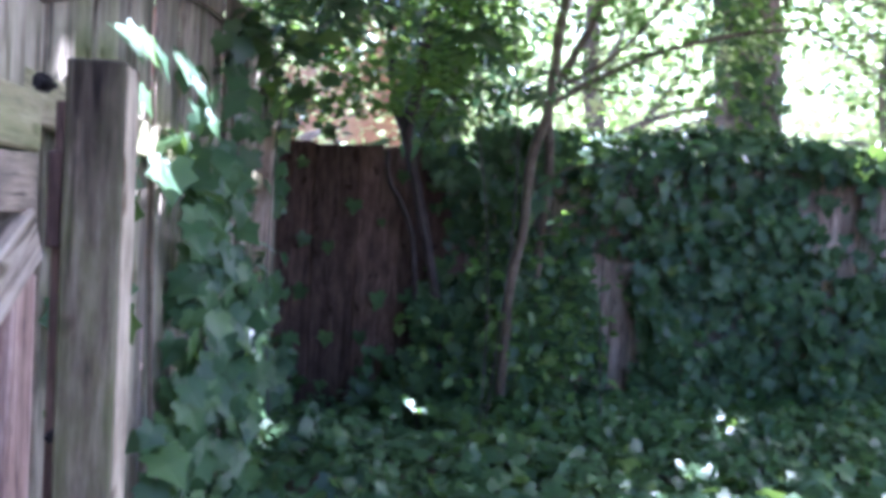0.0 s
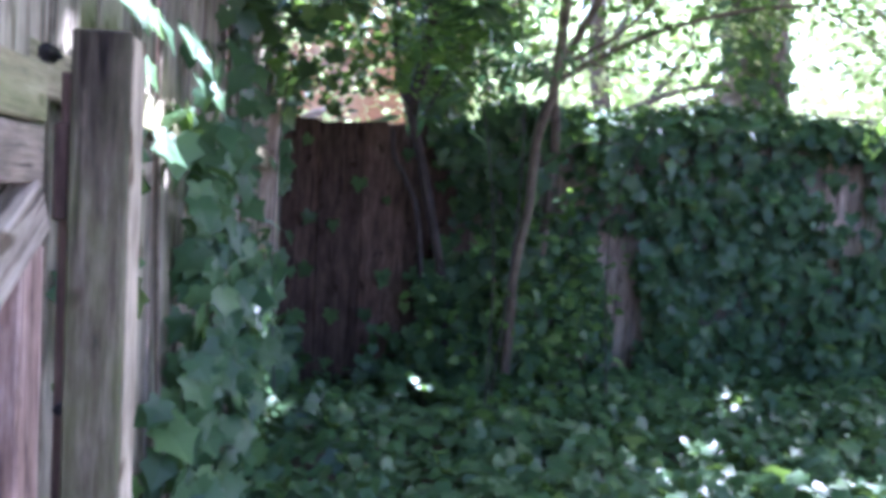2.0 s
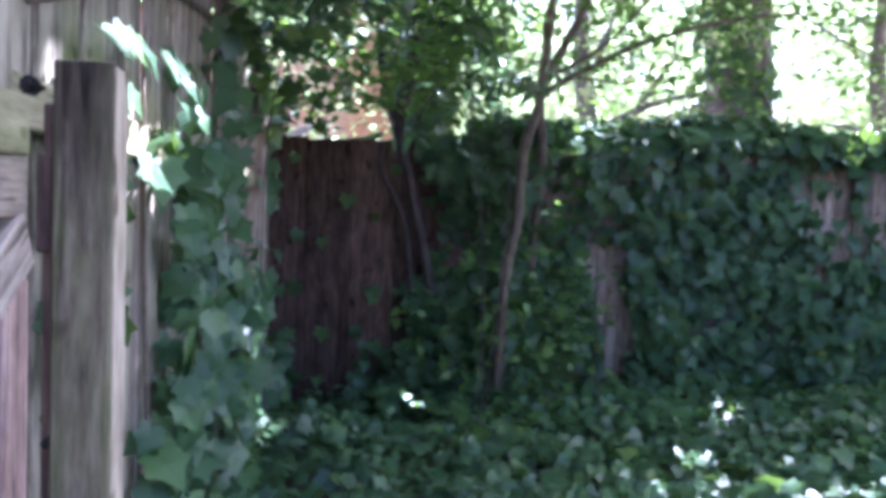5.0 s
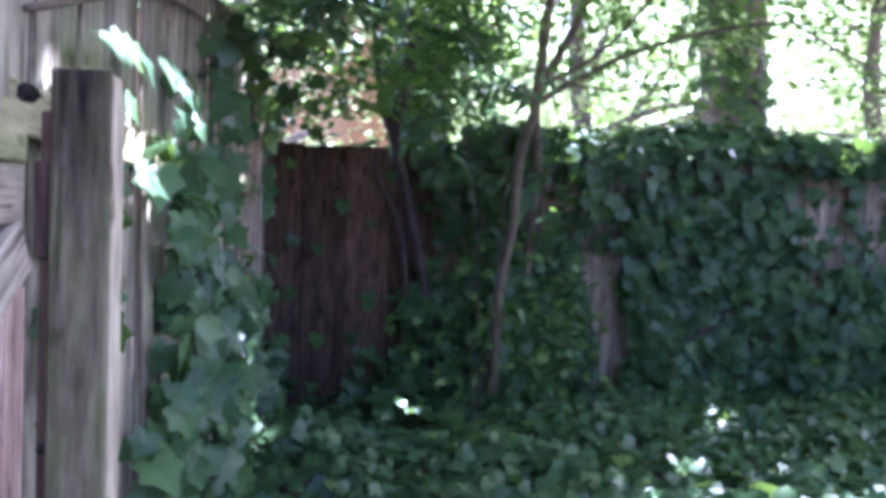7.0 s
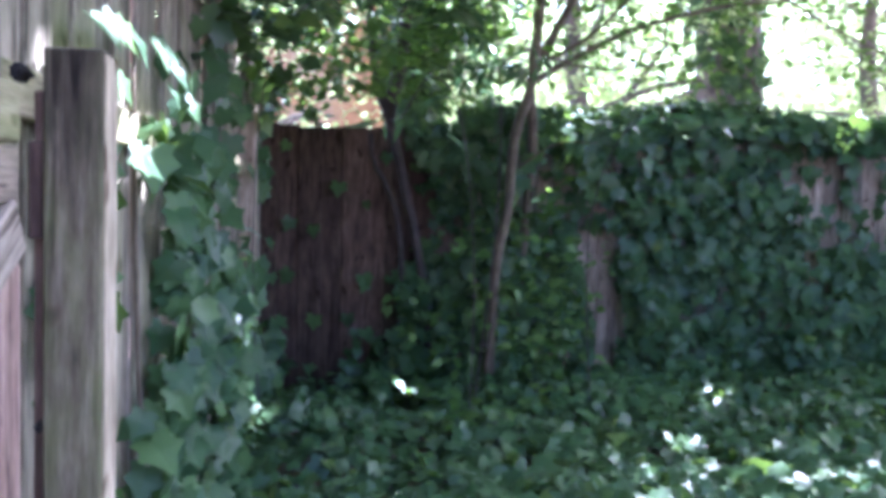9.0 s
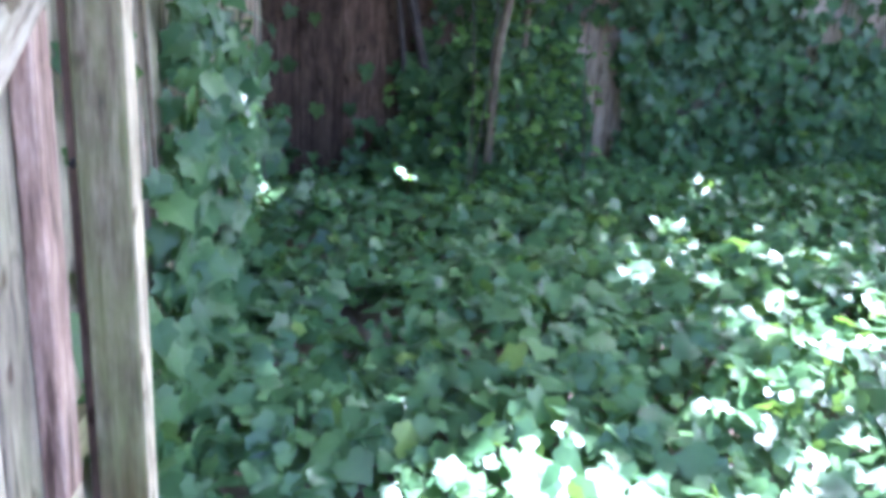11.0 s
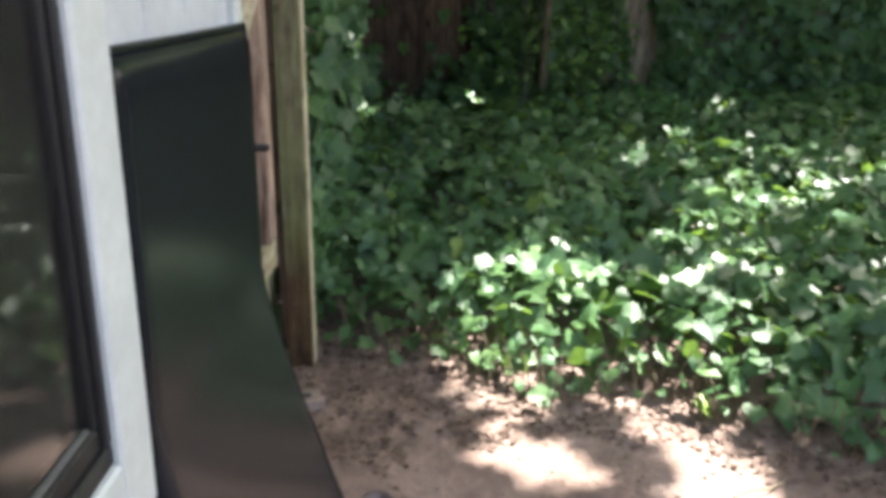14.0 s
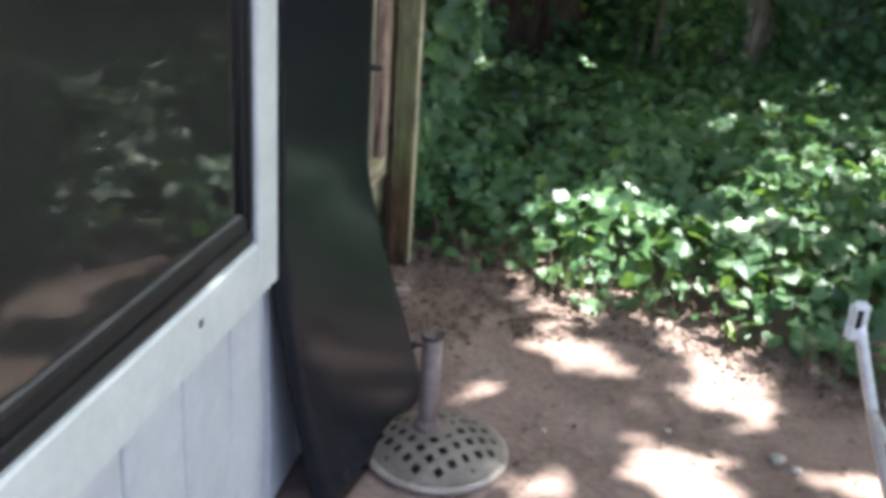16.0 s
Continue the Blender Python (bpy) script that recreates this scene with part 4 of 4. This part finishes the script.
def build_small_tree():
    t = thing("small_tree", (0.86, 5.45, 0.2), "slender double-stemmed young tree in front of the back fence", "tree")
    o = t.location

    def wood_line(name, pts, r0, r1, label=""):
        return limb(name, [Vector(q) - o for q in pts], r0, r1, M_BARK, t, label=label)

    wood_line("trunk", [(0.79, 5.38, 0.15), (0.835, 5.4, 0.55), (0.865, 5.4, 1.2), (0.925, 5.4, 1.5), (0.955, 5.4, 1.95), (1.045, 5.4, 2.26), (1.09, 5.4, 2.75), (1.15, 5.4, 3.1), (1.25, 5.4, 4.2)], 0.028, 0.036)
    wood_line("stem", [(1.00, 5.75, 0.2), (1.07, 5.8, 1.0), (1.12, 5.78, 1.6), (1.11, 5.62, 1.95), (1.06, 5.5, 2.28)], 0.035, 0.03)
    ends = []
    for pts, r in (
        ([(1.06, 5.5, 2.33), (1.22, 5.6, 2.62), (1.42, 5.7, 3.0), (1.6, 5.8, 3.5)], 0.034),
        ([(1.07, 5.5, 2.30), (1.35, 5.6, 2.48), (1.75, 5.6, 2.68), (2.3, 5.6, 2.84), (2.75, 5.6, 2.90)], 0.022),
        ([(1.12, 5.5, 2.42), (1.45, 5.5, 2.62), (1.75, 5.5, 2.95), (1.95, 5.5, 3.3)], 0.014),
        ([(1.95, 5.6, 2.74), (1.93, 5.55, 2.60), (2.0, 5.5, 2.42)], 0.010),
        ([(1.3, 5.6, 2.44), (1.6, 5.5, 2.40), (1.9, 5.4, 2.44)], 0.009),
        ([(2.75, 5.6, 2.90), (3.1, 5.6, 2.72), (3.5, 5.6, 2.55)], 0.010),
        ([(1.10, 5.5, 2.9), (0.9, 5.5, 3.2), (0.6, 5.4, 3.5)], 0.016),
        ([(1.0, 5.5, 1.78), (1.2, 5.35, 1.92), (1.45, 5.3, 1.93)], 0.007),
    ):
        wood_line("branch", pts, r, r * 0.5)
        line = smooth_line(pts)
        ends += [tuple(line[i] + Vector(rng.normal(0, 0.10, 3))) for i in range(len(line) // 2, len(line), 2)]
    extra = [(rng.uniform(0.2, 1.0), rng.uniform(5.0, 5.7), rng.uniform(2.45, 3.2)) for _ in range(40)]
    extra += [(rng.uniform(1.2, 3.6), rng.uniform(5.2, 6.2), rng.uniform(2.35, 3.3)) for _ in range(60)]
    sprays(t, ends + extra, M_TREE, OVAL, (0.04, 0.08), 16, 0.2)


build_small_tree()


def build_corner_shrub():
    s = thing("corner_shrub", (0.35, 5.85, 0.2), "twisted stems with fine green leaves at the fence corner", "shrub")
    o = s.location
    for pts, r in (
        ([(0.34, 5.9, 0.15), (0.33, 5.9, 0.78), (0.285, 5.9, 1.4), (0.2, 5.9, 1.65), (0.115, 5.9, 1.81), (0.09, 5.9, 2.0)], 0.02),
        ([(0.52, 5.9, 0.15), (0.47, 5.9, 0.93), (0.31, 5.9, 1.7), (0.215, 5.9, 2.07), (0.13, 5.9, 2.32), (0.07, 5.9, 2.8), (0.1, 5.9, 3.3)], 0.034),
        ([(0.2, 5.9, 2.1), (0.28, 5.9, 2.5), (0.34, 5.9, 3.1), (0.3, 5.9, 3.8)], 0.045),
    ):
        limb("stem", [Vector(q) - o for q in pts], r, r * 0.75, M_DARK_BARK, s)
    at = [(rng.uniform(-0.65, 0.15), rng.uniform(4.6, 5.8), rng.uniform(2.15, 3.0)) for _ in range(62)]
    at += [(rng.uniform(0.15, 0.85), rng.uniform(5.0, 5.8), rng.uniform(2.15, 3.1)) for _ in range(64)]
    at += [(rng.uniform(0.1, 1.2), rng.uniform(5.3, 5.6), rng.uniform(0.55, 0.9)) for _ in range(7)]
    at += [(rng.uniform(0.65, 1.5), rng.uniform(5.58, 5.75), rng.uniform(0.6, 1.75)) for _ in range(26)]
    sprays(s, at, M_TREE, OVAL, (0.045, 0.085), 17, 0.19, face=(0, -0.4, 0.9))
    low = [(0.42, 5.5, 0.85), (0.30, 5.5, 0.95), (0.60, 5.3, 0.62), (0.85, 5.25, 1.0), (0.78, 5.2, 0.86), (1.15, 5.3, 1.05), (0.7, 5.3, 1.25), (1.0, 5.25, 0.72), (1.3, 5.4, 0.75), (1.42, 5.6, 0.62), (1.2, 5.35, 1.3), (0.75, 4.5, 0.46), (0.5, 4.4, 0.42), (1.1, 4.9, 0.5), (0.62, 4.7, 0.5)]
    sprays(s, low, M_SAPLING, OVAL, (0.05, 0.09), 11, 0.13, name="young_leaves", face=(0, -0.5, 0.85))
    limb("sprig", [Vector(q) - o for q in [(0.36, 5.35, 0.12), (0.33, 5.26, 0.35), (0.29, 5.17, 0.50)]], 0.005, 0.003, M_BARK, s, 6)
    sprays(s, [(0.29, 5.17, 0.50)], M_TREE, OVAL, (0.04, 0.06), 5, 0.08, name="sprig_leaves", face=(0.1, -0.4, 0.8))
    # paler lance colour on these three leaves helps out the sunlit spot
    lit = np.array([(0.27, 5.16, 0.475), (0.30, 5.15, 0.49), (0.285, 5.15, 0.46)])
    single_leaves(s, OVAL, lit, np.array([(0.4, -0.45, 0.75), (0.5, -0.3, 0.8), (0.3, -0.5, 0.7)]), np.array([(0.2, 0, 1.0), (-0.5, 0, 0.8), (1.0, 0, 0.1)]), np.array([0.075, 0.06, 0.055]), M_LANCE)
    return s


corner_shrub = build_corner_shrub()


# long leaves that catch the sun: base and tip
LANCE_LEAVES = [((0.09, 4.08, 1.885), (-0.05, 4.05, 1.845)), ((0.10, 4.08, 1.90), (0.03, 4.02, 1.93)), ((0.12, 4.08, 1.89), (0.14, 4.0, 1.83)), ((0.20, 4.08, 1.90), (0.17, 3.98, 1.82)), ((0.21, 4.08, 1.90), (0.31, 4.04, 1.855)),
                ((0.40, 4.08, 1.86), (0.51, 4.03, 1.89)), ((0.31, 4.08, 2.13), (0.20, 4.05, 2.14)), ((0.30, 4.08, 2.13), (0.35, 4.02, 2.07)), ((0.40, 4.08, 2.04), (0.46, 4.02, 2.00)), ((0.38, 4.09, 2.03), (0.28, 4.07, 1.94)),
                ((-0.13, 4.08, 2.41), (0.04, 4.03, 2.36)), ((0.30, 4.09, 2.39), (0.23, 4.05, 2.30)), ((0.52, 4.09, 2.06), (0.61, 4.04, 2.02)), ((-0.24, 4.06, 2.44), (-0.27, 3.99, 2.37))]


def build_lance_shrub():
    s = thing("lance_leaved_shrub", (0.2, 4.4, 0.2), "shrub with long narrow pale-lit leaves on thin canes", "shrub")
    o = s.location
    for pts in (
        [(0.62, 4.7, 0.2), (0.62, 4.6, 1.2), (0.5, 4.3, 1.95), (0.34, 4.15, 2.12), (0.2, 4.1, 1.92)],
        [(-0.45, 4.6, 0.2), (-0.5, 4.5, 1.3), (-0.4, 4.2, 2.2), (-0.15, 4.0, 2.46)],
        [(0.62, 4.7, 0.2), (0.75, 4.7, 1.5), (0.72, 4.6, 2.3), (0.6, 4.5, 2.8)],
        [(1.35, 4.9, 0.2), (1.3, 4.9, 1.4), (1.5, 4.8, 2.0), (1.9, 4.7, 1.98)],
    ):
        limb("cane", [Vector(q) - o for q in pts], 0.004, 0.003, M_DARK_BARK, s, 6, 0.1)
    at = [(-0.05, 4.05, 2.5), (-0.25, 4.05, 2.5), (0.55, 4.5, 2.75), (0.68, 4.6, 2.4), (0.45, 4.5, 2.5), (1.9, 4.7, 2.0), (1.65, 4.75, 2.05), (1.45, 4.8, 2.0)]
    sprays(s, at, M_LANCE, LANCE, (0.12, 0.19), 10, 0.05, 0.05, face=(0.25, -0.5, 0.8), stretch=(1.6, 0.6, 0.6))
    a, b = np.array([q[0] for q in LANCE_LEAVES]), np.array([q[1] for q in LANCE_LEAVES])
    single_leaves(s, LANCE, a, np.tile((0.25, -0.55, 0.75), (len(a), 1)) + rng.normal(0, 0.1, (len(a), 3)), b - a, np.linalg.norm(b - a, axis=1), M_LANCE)
    more = [(rng.uniform(0.3, 0.9), rng.uniform(4.4, 5.2), rng.uniform(2.1, 2.9)) for _ in range(18)]
    more += [(rng.uniform(-0.5, 0.05), rng.uniform(3.9, 4.6), rng.uniform(2.45, 2.7)) for _ in range(8)]
    sprays(s, more, M_LANCE, LANCE, (0.10, 0.18), 12, 0.08, 0.25, face=(0.2, -0.5, 0.75))


build_lance_shrub()


VINE_LEAVES = [(-0.53, 1.86, 1.89), (-0.53, 1.95, 1.91), (-0.52, 2.03, 1.90), (-0.52, 2.12, 1.91), (-0.52, 2.34, 1.93), (-0.52, 2.42, 1.92), (-0.52, 2.6, 1.90), (-0.52, 2.55, 1.84), (-0.52, 2.8, 1.83), (-0.53, 2.28, 1.62), (-0.53, 2.2, 1.63), (-0.54, 1.9, 1.80), (-0.55, 2.15, 1.80)]


def build_side_vine():
    s = thing("fence_top_vine", (SIDE_X, 3.5, 2.2), "leafy vine trailing over the top of the side fence", "vine")
    o = s.location
    limb("stem", [Vector(q) - o for q in [(SIDE_X + 0.02, 1.7, 1.9), (SIDE_X + 0.05, 2.6, 2.15), (SIDE_X + 0.03, 3.8, 2.3), (SIDE_X + 0.05, 5.6, 2.35)]], 0.008, 0.006, M_BARK, s, 6)
    at = [(SIDE_X + rng.uniform(0.0, 0.35), rng.uniform(3.4, 5.9), rng.uniform(2.05, 2.8)) for _ in range(34)]
    sprays(s, at, M_IVY, IVY, (0.05, 0.1), 11, 0.17)
    # a run of large sunlit leaves hanging past the gate post
    run = np.array(VINE_LEAVES)
    fall = np.array([(0.1, -0.2, -1.0)]) + rng.normal(0, 0.35, (len(run), 3)) + np.array((0.0, 0.7, 0.0))
    single_leaves(s, IVY_LOBED, run, np.tile((0.75, -0.35, 0.6), (len(run), 1)) + rng.normal(0, 0.15, (len(run), 3)), fall, rng.uniform(0.075, 0.115, len(run)), M_IVY)


build_side_vine()


# ---- beyond the fence ----
def build_neighbour():
    h = thing("neighbour_house", (-1.2, 12.6, 0.2), "tan and orange brick neighbouring house seen over the fence", "house")
    o = h.location
    part("wall", box(Vector((-4.0, 12.0, 0.1)) - o, Vector((0.62, 13.2, 4.2)) - o, 0.01), M_STUCCO, h)
    part("roof", box(Vector((-4.3, 11.7, 4.2)) - o, Vector((0.9, 13.5, 4.4)) - o, 0.02), M_ROOF, h)


build_neighbour()


def build_ivy_tree():
    t = thing("ivy_clad_tree", (3.83, 9.0, 0.2), "large tree with ivy-clad trunk and wide shading crown", "tree")
    limb("trunk", [(0, 0, -0.1), (0.0, 0, 2.4), (-0.12, 0, 4.2), (-0.2, -0.2, 6.0)], 0.35, 0.31, M_TRUNK, t, 20, 0.12)
    for q in ([(-0.2, -0.2, 5.4), (-1.6, -2.5, 6.4), (-3.6, -5.6, 6.8), (-4.6, -8.5, 6.9)], [(-0.2, -0.2, 5.6), (0.3, -3.0, 6.6), (0.0, -6.5, 7.0)], [(-0.2, -0.2, 5.3), (1.6, 0.6, 6.3), (3.4, 0.2, 7.0)], [(-0.2, -0.2, 5.8), (-3.0, -0.6, 6.6), (-5.5, -2.0, 6.9)]):
        limb("limb", q, 0.19, 0.05, M_DARK_BARK, t, 10, 0.1)
    # ivy leaves up the trunk
    n = 1500
    a, z = rng.uniform(0, math.tau, n), rng.uniform(0.3, 5.0, n)
    r = 0.35 + 0.12 * rng.random(n)
    keep = rng.random(n) < 0.55 + 0.5 * np.sin(a * 2 + z * 1.7)
    a, z, r = a[keep], z[keep], r[keep]
    p = np.stack([r * np.cos(a) - 0.03 * z, r * np.sin(a), z], 1)
    part("trunk_ivy", leaves("trunk_ivy", IVY, p, np.stack([np.cos(a), np.sin(a), 0.3 + 0 * a], 1) + rng.normal(0, 0.3, (len(a), 3)), scatter_dirs(len(a), (0, 0, -1), 0.4), rng.uniform(0.08, 0.16, len(a)), M_IVY), M_IVY, t, "green ivy on the trunk")
    return t


ivy_tree = build_ivy_tree()


def build_ivy_pole():
    """A second trunk right behind the fence, wrapped in dark ivy."""
    t = thing("ivy_wrapped_trunk", (0.43, 6.75, 0.2), "dark trunk thickly wrapped in ivy behind the fence", "tree")
    limb("trunk", [(0, 0, -0.1), (0.03, 0, 1.5), (-0.04, 0, 3.0), (0.02, 0, 5.2)], 0.16, 0.11, M_DARK_BARK, t, 12, 0.15)
    n = 2600
    a, z = rng.uniform(0, math.tau, n), rng.uniform(0.6, 5.0, n)
    r = 0.12 + (0.15 + 0.05 * np.sin(z * 2.3 + 1)) * rng.random(n) ** 0.6
    p = np.stack([r * np.cos(a), r * np.sin(a), z], 1)
    part("trunk_ivy", leaves("trunk_ivy", IVY_LOBED, p, np.stack([np.cos(a), np.sin(a), 0.4 + 0 * a], 1) + rng.normal(0, 0.35, (n, 3)), scatter_dirs(n, (0, 0, -1), 0.5), rng.uniform(0.06, 0.12, n), M_IVY), M_IVY, t, "dark ivy round the trunk")


build_ivy_pole()

# gaps in the crown: where the sun comes through (place on the ground, radius)
SUN_FLECKS = [(0.57, 1.74, 0.11), (0.53, 1.52, 0.13), (0.46, 1.30, 0.12), (0.35, 1.66, 0.12), (0.30, 1.42, 0.12), (0.14, 1.38, 0.08), (0.22, 1.86, 0.09), (0.40, 1.92, 0.08),
              (0.41, 0.81, 0.11), (0.29, 0.98, 0.05), (0.80, 0.69, 0.07), (0.95, 0.69, 0.08), (0.59, 0.27, 0.05), (0.78, 0.22, 0.045), (0.68, 0.02, 0.06), (0.88, 0.08, 0.05), (1.00, 0.51, 0.045), (0.03, 0.45, 0.05), (0.30, -0.05, 0.05), (1.26, 0.22, 0.07),
              (0.91, 1.26, 0.11), (0.89, 1.62, 0.06), (0.97, 0.95, 0.08), (1.10, 1.12, 0.06),
              (1.05, 3.05, 0.06), (1.22, 2.19, 0.08), (1.49, 2.50, 0.05), (1.76, 2.66, 0.08), (1.92, 2.79, 0.05), (1.41, 1.96, 0.03), (2.10, 5.07, 0.07)]
GAPS = [(x, y, (0.25 if x < 1.0 else 0.42) * min(max((y - float(ivy_edge(x))) / 0.25, 0.0), 1.0), r + 0.03) for x, y, r in SUN_FLECKS]
# the one small gap over the dark corner
GAPS.append((0.29, 5.17, 0.5, 0.14))
# over the single lit leaves of the lance shrub and of the vine by the gate post
GAPS += [((a[0] + b[0]) / 2, (a[1] + b[1]) / 2, (a[2] + b[2]) / 2, 0.06 if a[2] > 2.2 else 0.03) for a, b in LANCE_LEAVES if a[2] > 2.1]
GAPS += [(q[0], q[1], q[2] - 0.03, 0.08) for q in VINE_LEAVES]
# flecks along the crest of the back fence, in the foliage over the corner and on the ivy
for _ in range(11):
    GAPS.append((rng.uniform(1.2, 3.7), 6.05, 2.2, rng.uniform(0.0, 0.06)))
for _ in range(26):
    GAPS.append((rng.uniform(-0.5, 1.0), rng.uniform(4.9, 5.6), rng.uniform(2.45, 3.0), rng.uniform(0.02, 0.14)))
for _ in range(70):
    GAPS.append((rng.uniform(0.9, 4.4), rng.uniform(1.6, 5.0), 0.38, rng.uniform(-0.04, 0.04)))


def shaded(p):
    """Leaves that stand in none of the sun's gaps."""
    s, fine = np.array(SUN), np.ones(len(p), bool)
    for gx, gy, gz, gr in GAPS:
        d = p - np.array((gx, gy, gz))
        d -= (d @ s)[:, None] * s
        fine &= np.linalg.norm(d, axis=1) > gr + 0.055
    return fine


def build_crown():
    """Unseen crown leaves added to shade the whole yard, clumped, thinner at the rim."""
    clumps, per = 2200, 34
    cx, cy, cz = rng.uniform(1.8, 11.2, clumps), rng.uniform(-3.0, 9.6, clumps), rng.uniform(5.0, 7.2, clumps)
    p = np.repeat(np.stack([cx, cy, cz], 1), per, 0) + rng.normal(0, 1, (clumps * per, 3)) * np.array((0.40, 0.40, 0.16))
    s = np.array(SUN)
    # thinned on the eastern side, to let more sun down to the ivy
    g = p - s * (p[:, 2:3] / s[2])
    thin = np.clip((g[:, 0] - 0.70) / 0.2, 0, 1) * np.clip((g[:, 1] - 0.85) / 0.3, 0, 1) * np.clip((5.0 - g[:, 1]) / 1.5, 0, 1)
    p = p[rng.random(len(p)) < 1.0 - 0.72 * thin]
    p = p[shaded(p)]
    # a second unseen part, added over the back corner to darken it
    k = 9000
    q = np.stack([rng.uniform(-3.0, 2.2, k), rng.uniform(2.7, 8.5, k), rng.uniform(4.6, 6.4, k)], 1)
    p = np.concatenate([p, q[shaded(q)]])
    n = len(p)
    me = leaves("crown", OVAL, p - np.array(ivy_tree.location), scatter_dirs(n, (0.1, 0.1, 1.0), 0.4), scatter_dirs(n, (0, 0, -0.2), 1.0), rng.uniform(0.12, 0.21, n), M_TREE)
    tagged(part("crown", me, M_TREE, ivy_tree), kind="stuff")


build_crown()


def build_corner_shade():
    """Unseen foliage added above the corner shrub, to darken the corner below."""
    k = 36000
    q = np.stack([rng.uniform(-0.9, 1.2, k), rng.uniform(2.2, 5.9, k), rng.uniform(0, 1.3, k)], 1)
    q[:, 2] += 1.62 + 0.26 * q[:, 1]
    q = q[shaded(q) & open_to_sun(q) & (rng.random(k) < 0.75 + 0.8 * fbm(q, 1.1))]
    n = len(q)
    part("crown", leaves("crown", OVAL, q - np.array(corner_shrub.location), scatter_dirs(n, (0, -0.1, 1.0), 0.45), scatter_dirs(n, (0, 0, -0.3), 1.0), rng.uniform(0.06, 0.11, n), M_TREE), M_TREE, corner_shrub)


build_corner_shade()


def background_tree(at, height, spread, seed, count, label, low=1.6, size=(0.055, 0.11)):
    t = thing("background_tree", (*at, 0.2), label, "tree", "trees beyond the fence")
    r = random.Random(seed)
    bend = r.uniform(-0.5, 0.5)
    limb("trunk", [(0, 0, -0.1), (bend * 0.3, 0, height * 0.3), (bend, 0.1, height * 0.65), (bend * 0.6, 0, height)], 0.13, 0.05, M_TRUNK, t, 9)
    tips = []
    for i in range(7):
        a, z0 = r.uniform(0, math.tau), height * r.uniform(0.25, 0.8)
        end = Vector((math.cos(a) * spread * 0.8, math.sin(a) * spread * 0.8, z0 + r.uniform(0.2, 1.2)))
        limb("branch", [(bend * 0.5, 0, z0), end * 0.5 + Vector((0, 0, z0 * 0.5 + 0.1)), end], 0.045, 0.012, M_TRUNK, t, 6)
        tips.append(end)
    pts = [(at[0] + r.gauss(0, spread * 0.55), at[1] + r.gauss(0, spread * 0.5), 0.2 + r.uniform(low, height + 0.6)) for _ in range(count)]
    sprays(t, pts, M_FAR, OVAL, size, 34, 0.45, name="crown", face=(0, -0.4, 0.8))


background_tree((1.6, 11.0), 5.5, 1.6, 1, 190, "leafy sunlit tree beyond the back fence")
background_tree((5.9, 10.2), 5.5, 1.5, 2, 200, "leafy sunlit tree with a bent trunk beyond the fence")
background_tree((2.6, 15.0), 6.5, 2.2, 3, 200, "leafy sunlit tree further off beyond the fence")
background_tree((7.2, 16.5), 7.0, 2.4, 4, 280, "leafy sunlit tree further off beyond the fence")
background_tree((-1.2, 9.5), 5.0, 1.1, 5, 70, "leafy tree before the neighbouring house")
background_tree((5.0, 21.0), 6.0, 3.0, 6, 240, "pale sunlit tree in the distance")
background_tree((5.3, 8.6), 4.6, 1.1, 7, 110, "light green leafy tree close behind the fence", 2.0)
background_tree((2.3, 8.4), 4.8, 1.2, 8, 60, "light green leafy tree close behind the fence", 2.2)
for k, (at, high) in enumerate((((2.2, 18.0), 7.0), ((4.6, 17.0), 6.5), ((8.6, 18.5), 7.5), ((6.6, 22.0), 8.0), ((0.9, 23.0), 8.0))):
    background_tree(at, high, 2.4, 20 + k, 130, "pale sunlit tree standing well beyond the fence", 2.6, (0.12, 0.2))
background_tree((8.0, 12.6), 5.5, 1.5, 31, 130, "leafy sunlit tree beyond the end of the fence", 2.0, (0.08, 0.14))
